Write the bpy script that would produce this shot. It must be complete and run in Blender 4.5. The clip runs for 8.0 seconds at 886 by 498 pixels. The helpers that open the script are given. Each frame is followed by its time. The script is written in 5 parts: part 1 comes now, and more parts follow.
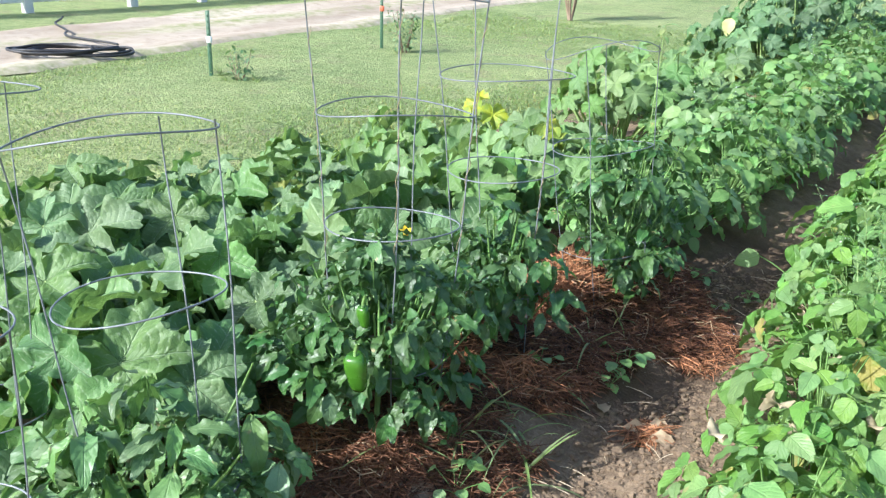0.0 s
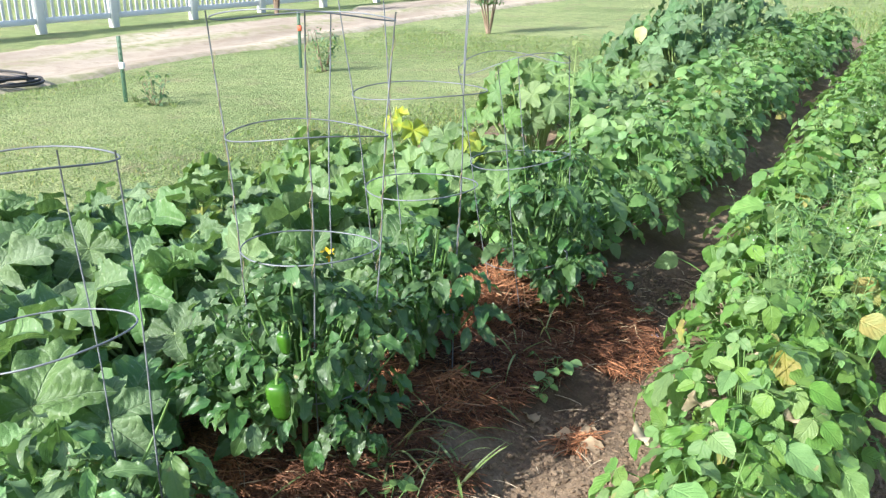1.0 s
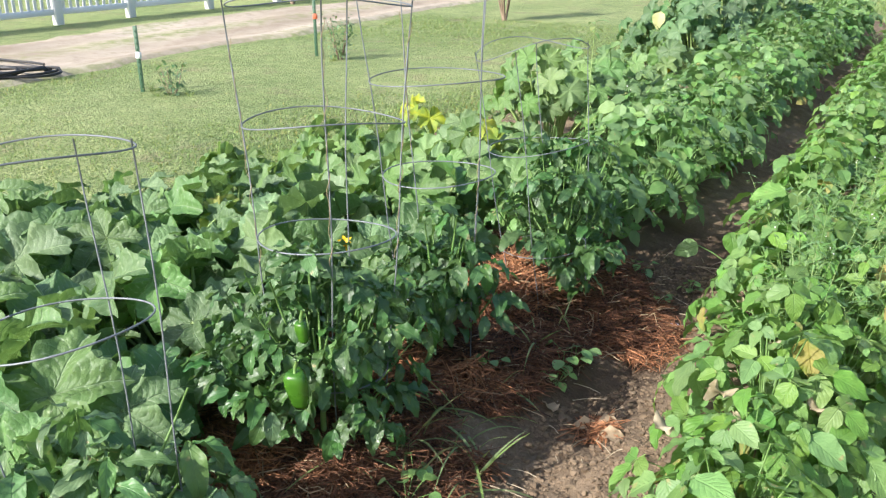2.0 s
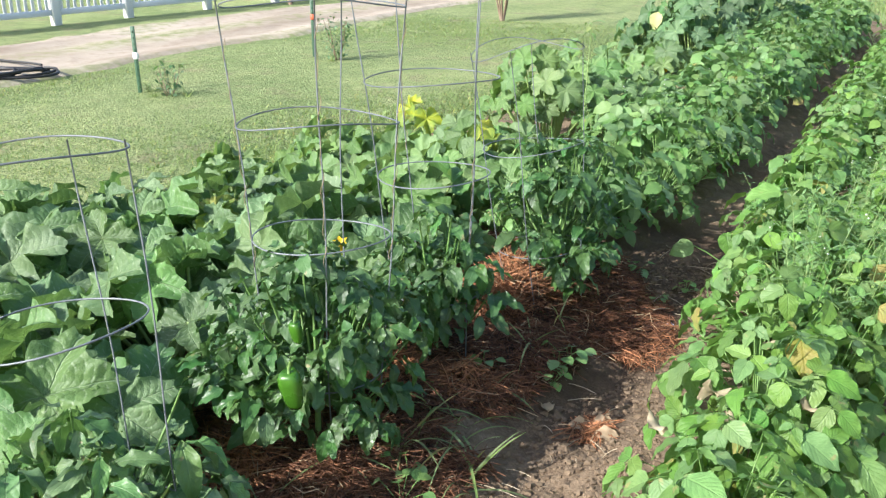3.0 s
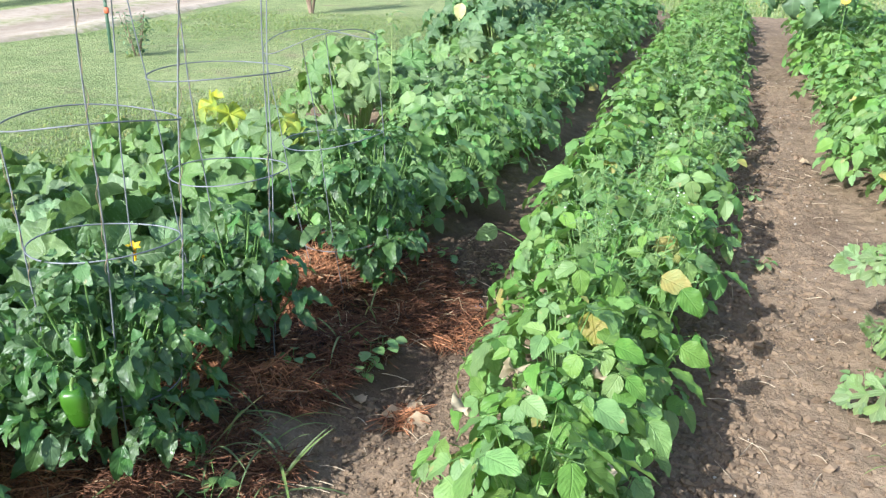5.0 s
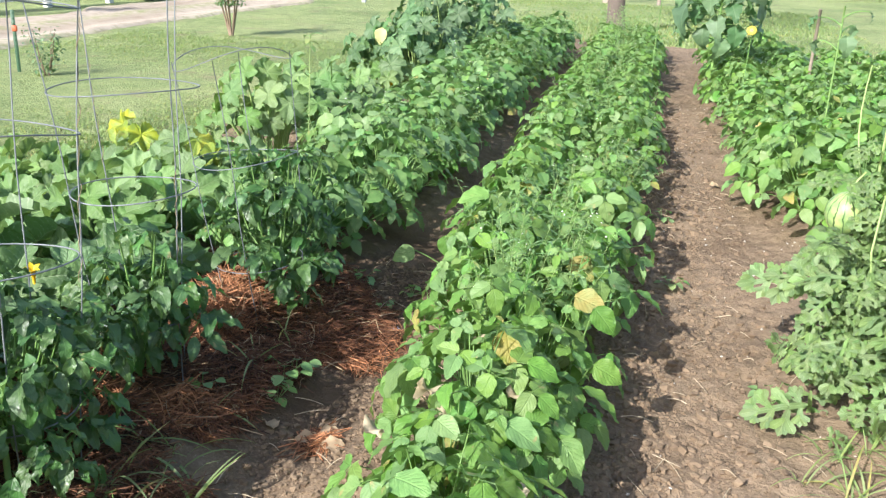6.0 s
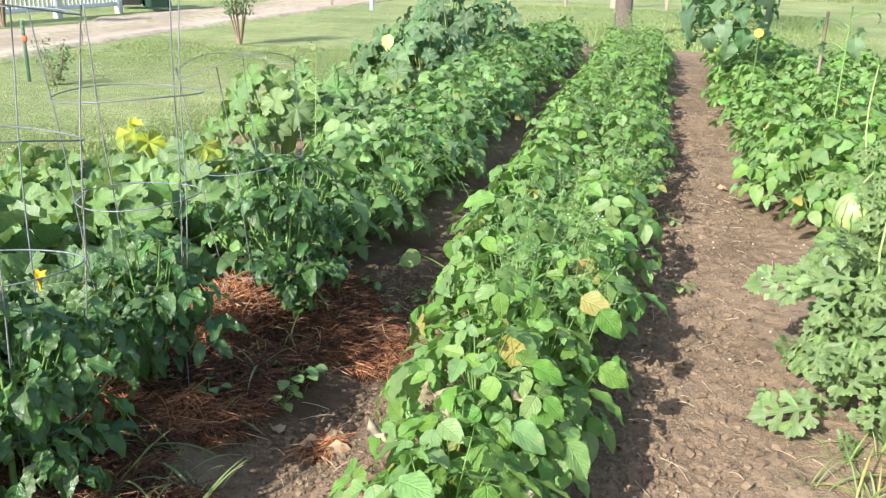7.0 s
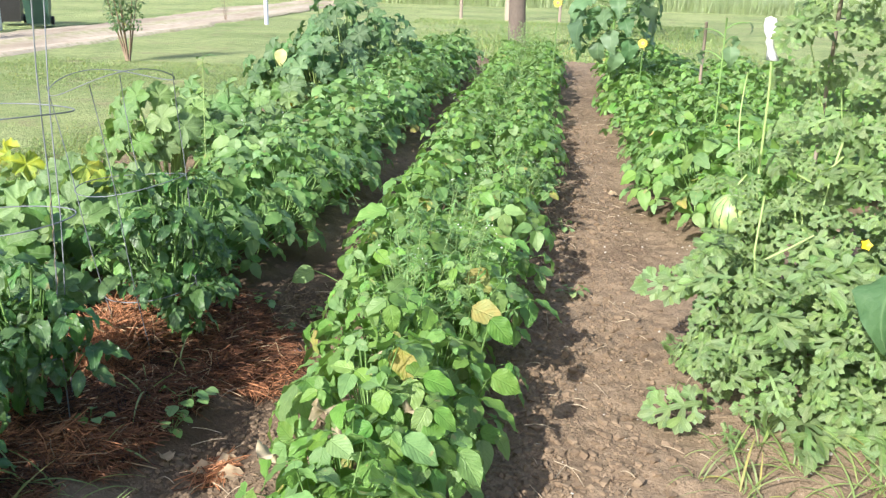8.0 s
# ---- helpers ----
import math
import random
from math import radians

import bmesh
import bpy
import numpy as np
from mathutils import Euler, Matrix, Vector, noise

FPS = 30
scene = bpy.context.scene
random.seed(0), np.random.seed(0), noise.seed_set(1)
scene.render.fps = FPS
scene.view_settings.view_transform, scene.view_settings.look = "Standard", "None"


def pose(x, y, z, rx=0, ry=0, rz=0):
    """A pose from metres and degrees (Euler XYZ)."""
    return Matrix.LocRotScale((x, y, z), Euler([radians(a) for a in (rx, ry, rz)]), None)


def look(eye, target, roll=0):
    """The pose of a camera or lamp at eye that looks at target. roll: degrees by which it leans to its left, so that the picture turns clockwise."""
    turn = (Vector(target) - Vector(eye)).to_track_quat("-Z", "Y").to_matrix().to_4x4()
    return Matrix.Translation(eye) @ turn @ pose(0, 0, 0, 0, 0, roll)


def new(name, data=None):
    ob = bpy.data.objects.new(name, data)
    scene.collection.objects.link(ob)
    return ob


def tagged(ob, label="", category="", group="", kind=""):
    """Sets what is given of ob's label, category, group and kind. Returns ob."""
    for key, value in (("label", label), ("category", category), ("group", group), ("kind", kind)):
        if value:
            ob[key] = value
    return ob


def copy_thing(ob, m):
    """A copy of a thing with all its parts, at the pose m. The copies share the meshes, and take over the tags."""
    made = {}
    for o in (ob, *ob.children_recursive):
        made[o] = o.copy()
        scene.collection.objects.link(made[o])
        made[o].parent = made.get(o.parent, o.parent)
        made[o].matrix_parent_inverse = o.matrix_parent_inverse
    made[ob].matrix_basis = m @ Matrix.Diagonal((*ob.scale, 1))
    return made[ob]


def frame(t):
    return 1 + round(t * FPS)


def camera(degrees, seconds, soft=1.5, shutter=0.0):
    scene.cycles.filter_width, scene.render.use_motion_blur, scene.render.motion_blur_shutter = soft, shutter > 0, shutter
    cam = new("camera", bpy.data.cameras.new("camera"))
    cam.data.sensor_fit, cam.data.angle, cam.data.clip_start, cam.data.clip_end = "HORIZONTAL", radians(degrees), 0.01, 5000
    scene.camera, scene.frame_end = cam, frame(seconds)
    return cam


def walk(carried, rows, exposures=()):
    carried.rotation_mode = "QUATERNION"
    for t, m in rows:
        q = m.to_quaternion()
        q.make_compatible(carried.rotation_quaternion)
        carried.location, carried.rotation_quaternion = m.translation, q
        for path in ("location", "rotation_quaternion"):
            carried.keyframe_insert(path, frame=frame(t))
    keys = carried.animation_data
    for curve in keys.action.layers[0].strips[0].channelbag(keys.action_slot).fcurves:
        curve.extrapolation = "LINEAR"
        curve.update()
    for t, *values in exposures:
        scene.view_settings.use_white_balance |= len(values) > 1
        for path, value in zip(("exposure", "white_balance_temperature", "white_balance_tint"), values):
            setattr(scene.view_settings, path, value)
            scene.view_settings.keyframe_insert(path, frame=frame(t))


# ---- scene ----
cam = camera(54.6, 8.0, soft=1.35)
PATH = [
    (0, (0.39, 0.33, 1.491), (-0.652, 1.874, 0.764), 1.8),
    (0.5, (0.408, 0.352, 1.498), (-0.551, 1.957, 0.786), 0.7),
    (1, (0.415, 0.361, 1.498), (-0.503, 1.997, 0.805), 0.4),
    (1.5, (0.41, 0.37, 1.497), (-0.509, 2.009, 0.812), 0.1),
    (2, (0.402, 0.374, 1.49), (-0.544, 1.983, 0.772), -0.2),
    (3.5, (0.426, 0.377, 1.492), (-0.512, 1.991, 0.777), -0.2),
    (4, (0.44, 0.382, 1.488), (-0.421, 2.038, 0.77), 0.2),
    (4.5, (0.463, 0.404, 1.483), (-0.267, 2.115, 0.75), 0.3),
    (5, (0.484, 0.425, 1.483), (-0.097, 2.194, 0.752), 0.7),
    (6.5, (0.521, 0.452, 1.452), (0.116, 2.297, 0.795), 2.6),
    (7, (0.529, 0.453, 1.451), (0.084, 2.289, 0.793), 1.6),
    (7.5, (0.547, 0.461, 1.45), (0.163, 2.317, 0.813), 1.5),
    (8, (0.583, 0.472, 1.449), (0.347, 2.357, 0.825), 1.5),
]
walk(cam, [(t, look(eye, target, roll)) for t, eye, target, roll in PATH], [(0.0, 0.90, 5750, 10), (1.0, 0.88, 6050, 11), (1.6, 0.78, 6250, 12), (2.1, 0.74, 6250, 12), (3.5, 0.79, 6050, 11), (4.0, 0.78, 6100, 11), (5.0, 0.84, 5800, 11), (6.5, 0.87, 6300, 13), (8.0, 0.84, 6300, 12)])

# ---- world, sun ----
SUN_FROM = Vector((-0.45, -0.893, 0.0)).normalized()
SUN_EL = radians(33)
world = bpy.data.worlds.new("world")
scene.world = world
world.use_nodes = True
wn = world.node_tree.nodes
sky = wn.new("ShaderNodeTexSky")
sky.sky_type = "NISHITA"
sky.sun_disc = False
sky.sun_elevation = SUN_EL
sky.sun_rotation = math.atan2(SUN_FROM.x, SUN_FROM.y)
sky.dust_density = 2.0
wn["Background"].inputs["Strength"].default_value = 0.15
world.node_tree.links.new(sky.outputs["Color"], wn["Background"].inputs["Color"])
sun = new("sun", bpy.data.lights.new("sun", "SUN"))
sun.data.energy = 4.75
sun.data.angle = radians(0.53)
sun.data.color = (1.0, 0.965, 0.9)
sun.matrix_world = look(SUN_FROM * 40 * math.cos(SUN_EL) + Vector((0, 0, 40 * math.sin(SUN_EL))), (0, 0, 0))

rng = np.random.default_rng(7)


def uni(a, b):
    return float(rng.uniform(a, b))


# ---- node helpers ----
class Mat:
    """A node material under construction."""

    def __init__(self, name):
        self.mat = bpy.data.materials.new(name)
        self.mat.use_nodes = True
        self.tree = self.mat.node_tree
        self.tree.nodes.clear()
        self.out = self.tree.nodes.new("ShaderNodeOutputMaterial")

    def put(self, sock, value):
        if isinstance(value, bpy.types.NodeSocket):
            self.tree.links.new(value, sock)
        elif isinstance(value, (tuple, list)) and len(value) == 3 and sock.type == "RGBA":
            sock.default_value = (*value, 1)
        else:
            sock.default_value = value

    def node(self, kind, **sockets):
        n = self.tree.nodes.new("ShaderNode" + kind)
        for key, value in sockets.items():
            self.put(n.inputs[key.replace("_", " ")], value)
        return n

    def math(self, op, a, b=0.0, clamp=False):
        n = self.tree.nodes.new("ShaderNodeMath")
        n.operation = op
        n.use_clamp = clamp
        self.put(n.inputs[0], a)
        self.put(n.inputs[1], b)
        return n.outputs[0]

    def mix(self, fac, a, b, blend="MIX"):
        n = self.tree.nodes.new("ShaderNodeMix")
        n.data_type = "RGBA"
        n.blend_type = blend
        self.put(n.inputs[0], fac)
        self.put(n.inputs[6], a)
        self.put(n.inputs[7], b)
        return n.outputs[2]

    def ramp(self, fac, lo, hi, a=0.0, b=1.0):
        n = self.tree.nodes.new("ShaderNodeMapRange")
        for i, value in enumerate((fac, lo, hi, a, b)):
            self.put(n.inputs[i], value)
        return n.outputs[0]

    def noise(self, scale, detail=4.0, rough=0.55, vector=None):
        n = self.node("TexNoise", Scale=scale, Detail=detail, Roughness=rough)
        self.put(n.inputs["Vector"], vector or self.place())
        return n.outputs["Fac"]

    def place(self):
        return self.node("NewGeometry").outputs["Position"]

    def local(self):
        return self.node("TexCoord").outputs["Object"]

    def chance(self):
        isle = self.node("NewGeometry").outputs["Random Per Island"]
        return self.math("FRACT", self.math("ADD", isle, self.node("ObjectInfo").outputs["Random"]))

    def bump(self, height, strength, distance):
        return self.node("Bump", Height=height, Strength=strength, Distance=distance).outputs["Normal"]

    def surface(self, colour, rough=0.6, metal=0.0, normal=None, spec=0.5):
        n = self.node("BsdfPrincipled", Base_Color=colour, Roughness=rough, Metallic=metal)
        n.inputs["Specular IOR Level"].default_value = spec
        if normal is not None:
            self.put(n.inputs["Normal"], normal)
        return n.outputs["BSDF"]

    def done(self, shader):
        self.tree.links.new(shader, self.out.inputs["Surface"])
        return self.mat


def leaf_material(name, dark, light, vein, glow, rough=0.45, thin=0.38, palmate=False, count=7.0, old=0.02, relief=0.5, blotch=0.0, vein_show=0.45, depth=0.004, patchy=0.0, patch=(0.12, 0.24, 0.06)):
    """Two-sided leaf: veins along its own uv, puckered between them, mottled, and thin enough to let light through."""
    m = Mat(name)
    uv = m.node("UVMap").outputs["UV"]
    xyz = m.node("SeparateXYZ", Vector=uv)
    u = m.math("SUBTRACT", xyz.outputs[0], 0.5)
    v = xyz.outputs[1]
    rnd = m.chance()
    where = m.node("VectorMath", Vector=m.local())
    m.put(where.inputs[1], m.node("CombineXYZ", X=m.math("MULTIPLY", rnd, 9.0), Y=m.math("MULTIPLY", rnd, 5.0)).outputs[0])
    where = where.outputs[0]
    mottle = m.noise(38.0, 4.0, 0.65, where)
    fine = m.noise(210.0, 3.0, 0.6, where)
    broad = m.noise(11.0, 2.0, 0.5, where)
    wander = m.math("MULTIPLY", m.math("SUBTRACT", mottle, 0.5), 0.9)
    if palmate:
        angle = m.math("ARCTAN2", u, m.math("SUBTRACT", v, 0.5))
        line = m.math("ABSOLUTE", m.math("SINE", m.math("MULTIPLY", angle, 3.0)))
        radius = m.math("SQRT", m.math("ADD", m.math("MULTIPLY", u, u), m.math("POWER", m.math("SUBTRACT", v, 0.5), 2.0)))
        side = m.math("ABSOLUTE", m.math("SINE", m.math("ADD", m.math("SUBTRACT", m.math("MULTIPLY", radius, 44.0), m.math("MULTIPLY", line, 5.0)), wander)))
        width = m.math("DIVIDE", 0.028, m.math("ADD", radius, 0.05))
        main = m.math("SUBTRACT", 1.0, m.math("DIVIDE", line, width), clamp=True)
    else:
        au = m.math("ABSOLUTE", u)
        side = m.math("ABSOLUTE", m.math("SINE", m.math("ADD", m.math("SUBTRACT", m.math("MULTIPLY", v, count * 3.14), m.math("MULTIPLY", au, count * 2.4)), wander)))
        main = m.math("SUBTRACT", 1.0, m.math("MULTIPLY", au, 22.0), clamp=True)
    sidevein = m.ramp(side, 0.0, 0.2, 1.0, 0.0)
    veins = m.math("MAXIMUM", main, m.math("MULTIPLY", sidevein, 0.22))
    base = m.mix(m.math("ADD", m.math("MULTIPLY", rnd, 0.75), m.math("MULTIPLY", m.ramp(broad, 0.35, 0.65), 0.25)), dark, light)
    base = m.mix(m.math("MULTIPLY", m.ramp(mottle, 0.42, 0.68), 0.4), base, light)
    base = m.mix(m.math("MULTIPLY", m.ramp(fine, 0.55, 0.4), 0.22), base, dark)
    tint = m.node("HueSaturation", Color=base, Hue=m.ramp(m.math("FRACT", m.math("MULTIPLY", rnd, 7.31)), 0.0, 1.0, 0.482, 0.514), Saturation=m.ramp(m.math("FRACT", m.math("MULTIPLY", rnd, 13.7)), 0.0, 1.0, 0.82, 1.12), Value=m.ramp(m.math("FRACT", m.math("MULTIPLY", rnd, 29.3)), 0.0, 1.0, 0.78, 1.2))
    base = tint.outputs["Color"]
    base = m.mix(m.math("MULTIPLY", veins, vein_show), base, vein)
    if blotch:
        spots = m.ramp(m.noise(75.0, 3.0, 0.6, where), 0.5, 0.64)
        base = m.mix(m.math("MULTIPLY", spots, m.math("MULTIPLY", m.ramp(side, 0.6, 0.1), blotch)), base, (0.42, 0.5, 0.31))
    if patchy:
        base = m.mix(m.math("MULTIPLY", m.ramp(m.math("ADD", broad, m.math("MULTIPLY", mottle, 0.5)), 0.62, 0.8), patchy), base, patch)
    if old:
        aged = m.math("MULTIPLY", m.ramp(rnd, 1.0 - old, 1.0 - old * 0.5), m.ramp(broad, 0.35, 0.6, 0.35, 0.95))
        base = m.mix(aged, base, m.mix(m.ramp(mottle, 0.4, 0.6), (0.46, 0.42, 0.09), (0.4, 0.27, 0.12)))
        nibble = m.math("MULTIPLY", m.ramp(m.noise(26.0, 2.0, 0.5, where), 0.68, 0.73), 0.8)
        base = m.mix(nibble, base, (0.36, 0.3, 0.13))
    height = m.math("SUBTRACT", m.math("MULTIPLY", side, 0.2), m.math("MULTIPLY", main, 0.45))
    height = m.math("ADD", height, m.math("ADD", m.math("MULTIPLY", mottle, 0.9), m.math("MULTIPLY", fine, 0.2)))
    normal = m.bump(height, relief, depth)
    front = m.surface(base, m.ramp(mottle, 0.3, 0.7, rough - 0.1, rough + 0.14), 0.0, normal, 0.45)
    back = m.node("BsdfTranslucent", Color=m.mix(0.75, base, glow), Normal=normal).outputs[0]
    mixed = m.node("MixShader", Fac=thin)
    m.tree.links.new(front, mixed.inputs[1])
    m.tree.links.new(back, mixed.inputs[2])
    return m.done(mixed.outputs[0])


def plain_material(name, a, b, scale=20.0, rough=0.6, metal=0.0, relief=0.2, depth=0.003, spec=0.5, stretch=None, thin=0.0):
    """Two tones broken up at two scales, with fine relief."""
    m = Mat(name)
    where = m.local()
    if stretch:
        where = m.node("Mapping", Vector=where, Scale=stretch).outputs[0]
    coarse = m.noise(scale, 5.0, 0.6, where)
    fine = m.noise(scale * 7.0, 3.0, 0.6, where)
    tone = m.math("ADD", m.math("MULTIPLY", m.ramp(coarse, 0.3, 0.7), 0.6), m.math("MULTIPLY", m.chance(), 0.4))
    colour = m.mix(m.math("MULTIPLY", m.ramp(fine, 0.35, 0.65), 0.3), m.mix(tone, a, b), a)
    normal = m.bump(m.math("ADD", coarse, m.math("MULTIPLY", fine, 0.4)), relief, depth)
    shader = m.surface(colour, m.ramp(coarse, 0.3, 0.7, rough - 0.08, min(1.0, rough + 0.08)), metal, normal, spec)
    if thin:
        mixed = m.node("MixShader", Fac=thin)
        m.tree.links.new(shader, mixed.inputs[1])
        m.tree.links.new(m.node("BsdfTranslucent", Color=colour).outputs[0], mixed.inputs[2])
        shader = mixed.outputs[0]
    return m.done(shader)


# ---- materials ----
SQUASH = leaf_material("squash_leaf", (0.078, 0.168, 0.056), (0.185, 0.297, 0.11), (0.33, 0.45, 0.24), (0.26, 0.44, 0.085), 0.5, 0.26, True, old=0.0, relief=0.95, blotch=0.6, vein_show=0.75, depth=0.006)
# squash leaf copied darker: shade of leaves turned from the sun, as colour
SQUASH_SHADED = leaf_material("deep_green_squash_leaf", (0.05, 0.12, 0.042), (0.125, 0.225, 0.085), (0.22, 0.33, 0.16), (0.2, 0.38, 0.08), 0.55, 0.22, True, old=0.0, relief=0.6, blotch=0.12, vein_show=0.5, depth=0.006)
SQUASH_LIGHT = leaf_material("light_squash_leaf", (0.085, 0.18, 0.048), (0.2, 0.32, 0.105), (0.3, 0.41, 0.18), (0.32, 0.48, 0.09), 0.52, 0.28, True, old=0.0, relief=0.6, blotch=0.3, vein_show=0.45, depth=0.006)
SQUASH_YELLOW = leaf_material("yellowing_squash_leaf", (0.27, 0.32, 0.045), (0.45, 0.45, 0.065), (0.34, 0.4, 0.1), (0.5, 0.54, 0.07), 0.5, 0.3, True, old=0.0, relief=0.8, vein_show=0.25, patchy=0.9, patch=(0.19, 0.29, 0.05))
BEAN = leaf_material("bean_leaf", (0.095, 0.22, 0.048), (0.225, 0.375, 0.097), (0.24, 0.4, 0.12), (0.33, 0.53, 0.09), 0.46, 0.32, count=7.0, old=0.01, relief=0.7, depth=0.004, vein_show=0.2)
BEAN_DARK = leaf_material("dark_bean_leaf", (0.09, 0.21, 0.054), (0.23, 0.375, 0.12), (0.19, 0.33, 0.12), (0.24, 0.43, 0.09), 0.48, 0.32, count=7.0, old=0.008, relief=0.55, depth=0.004, vein_show=0.2)
BEAN_BLOTCHED = leaf_material("blotched_bean_leaf", (0.2, 0.27, 0.05), (0.36, 0.38, 0.08), (0.3, 0.36, 0.1), (0.5, 0.5, 0.08), 0.55, 0.3, count=7.0, old=0.0, relief=0.9, depth=0.005, vein_show=0.4, patchy=0.7, patch=(0.36, 0.28, 0.08))
PEPPER = leaf_material("pepper_leaf", (0.038, 0.105, 0.028), (0.105, 0.205, 0.063), (0.16, 0.27, 0.11), (0.2, 0.38, 0.07), 0.38, 0.24, count=6.0, old=0.004, relief=0.4, depth=0.004, vein_show=0.4)
# pepper leaf copied lighter, sunlight on one plant put into its colour
PEPPER_SUNLIT = leaf_material("pale_pepper_leaf", (0.085, 0.18, 0.055), (0.195, 0.315, 0.115), (0.2, 0.32, 0.13), (0.2, 0.38, 0.07), 0.38, 0.26, count=6.0, old=0.004, relief=0.5, depth=0.004, vein_show=0.4)
MELON_LEAF = leaf_material("watermelon_leaf", (0.09, 0.17, 0.052), (0.22, 0.32, 0.115), (0.36, 0.46, 0.21), (0.38, 0.5, 0.12), 0.54, 0.3, count=4.2, old=0.0, relief=0.5, vein_show=0.75)
SUNFLOWER = leaf_material("sunflower_leaf", (0.07, 0.15, 0.065), (0.15, 0.255, 0.12), (0.22, 0.34, 0.16), (0.22, 0.38, 0.08), 0.5, 0.28, count=6.0, old=0.0, relief=0.7)
WHITE_BLOOM = plain_material("white_floret", (0.7, 0.7, 0.6), (0.82, 0.82, 0.74), 60.0, 0.7)
WEED = leaf_material("weed_leaf", (0.15, 0.31, 0.09), (0.27, 0.44, 0.15), (0.28, 0.42, 0.16), (0.35, 0.5, 0.12), 0.55, 0.35, count=5.0, old=0.03)
SHRUB = leaf_material("shrub_leaf", (0.08, 0.16, 0.07), (0.18, 0.29, 0.12), (0.16, 0.26, 0.1), (0.2, 0.34, 0.08), 0.45, 0.25, count=5.0, old=0.03)
STEM = plain_material("green_stem", (0.14, 0.28, 0.07), (0.26, 0.4, 0.12), 30.0, 0.5, thin=0.15)
PALE_STEM = plain_material("pale_stem", (0.27, 0.4, 0.12), (0.43, 0.54, 0.22), 25.0, 0.5, thin=0.2)
WOODY = plain_material("woody_stem", (0.16, 0.11, 0.07), (0.3, 0.22, 0.15), 30.0, 0.8)
BARK = plain_material("bark", (0.075, 0.06, 0.05), (0.24, 0.19, 0.155), 14.0, 0.9, relief=1.0, depth=0.03, stretch=(4.0, 4.0, 0.8))
WIRE = plain_material("galvanised_wire", (0.16, 0.175, 0.185), (0.3, 0.318, 0.33), 40.0, 0.6, 0.5)
TENDRIL = plain_material("dried_vine", (0.2, 0.15, 0.08), (0.38, 0.3, 0.18), 60.0, 0.8)
DRY = plain_material("dry_leaf", (0.4, 0.27, 0.15), (0.62, 0.5, 0.33), 30.0, 0.75, thin=0.2)
FADED = plain_material("faded_leaf", (0.42, 0.44, 0.16), (0.58, 0.57, 0.26), 25.0, 0.6, relief=0.4, thin=0.25)
DEAD = plain_material("dead_leaf", (0.12, 0.08, 0.045), (0.34, 0.25, 0.15), 30.0, 0.85, relief=0.5, thin=0.1)
PALE_DRY = plain_material("withered_leaf", (0.42, 0.33, 0.19), (0.64, 0.55, 0.38), 40.0, 0.75, relief=0.5, thin=0.25)
TWIG = plain_material("dry_stalk", (0.36, 0.28, 0.18), (0.58, 0.49, 0.34), 30.0, 0.8)
CLOD = plain_material("soil_clod", (0.14, 0.096, 0.06), (0.29, 0.215, 0.14), 25.0, 0.95, relief=0.6, depth=0.006, spec=0.2)
PEBBLE = plain_material("pebble", (0.4, 0.36, 0.3), (0.62, 0.58, 0.5), 40.0, 0.8)
VINYL = plain_material("white_vinyl", (0.74, 0.75, 0.76), (0.82, 0.82, 0.82), 3.0, 0.45, relief=0.05)
POST_PAINT = plain_material("green_paint", (0.02, 0.07, 0.035), (0.05, 0.12, 0.06), 30.0, 0.55)
ORANGE = plain_material("orange_plastic", (0.55, 0.1, 0.04), (0.68, 0.17, 0.08), 30.0, 0.6)
HOSE = plain_material("black_rubber", (0.012, 0.012, 0.013), (0.035, 0.034, 0.033), 20.0, 0.5)
FRUIT = plain_material("green_fruit_skin", (0.03, 0.1, 0.008), (0.062, 0.175, 0.014), 9.0, 0.27, relief=0.08, thin=0.04)
PETAL = plain_material("yellow_petal", (0.78, 0.5, 0.015), (0.86, 0.66, 0.03), 40.0, 0.5, thin=0.35)
CLOTH = plain_material("white_cloth", (0.75, 0.75, 0.74), (0.86, 0.86, 0.85), 60.0, 0.85, relief=0.3, thin=0.25)
BIN_GREEN = plain_material("green_plastic", (0.02, 0.06, 0.04), (0.04, 0.1, 0.06), 5.0, 0.5)
GREY_METAL = plain_material("grey_metal", (0.42, 0.44, 0.46), (0.6, 0.61, 0.62), 8.0, 0.5, 0.4)
WOOD = plain_material("weathered_wood", (0.2, 0.16, 0.12), (0.36, 0.3, 0.23), 12.0, 0.85, relief=0.5, stretch=(5.0, 5.0, 0.6))
BLADE = leaf_material("grass_blade", (0.125, 0.22, 0.065), (0.33, 0.42, 0.155), (0.3, 0.4, 0.15), (0.45, 0.55, 0.15), 0.55, 0.35, count=1.0, old=0.1, relief=0.0)
TALL_BLADE = leaf_material("tall_grass_blade", (0.4, 0.5, 0.27), (0.5, 0.59, 0.34), (0.45, 0.54, 0.3), (0.55, 0.62, 0.3), 0.6, 0.4, count=1.0, old=0.0, relief=0.0)


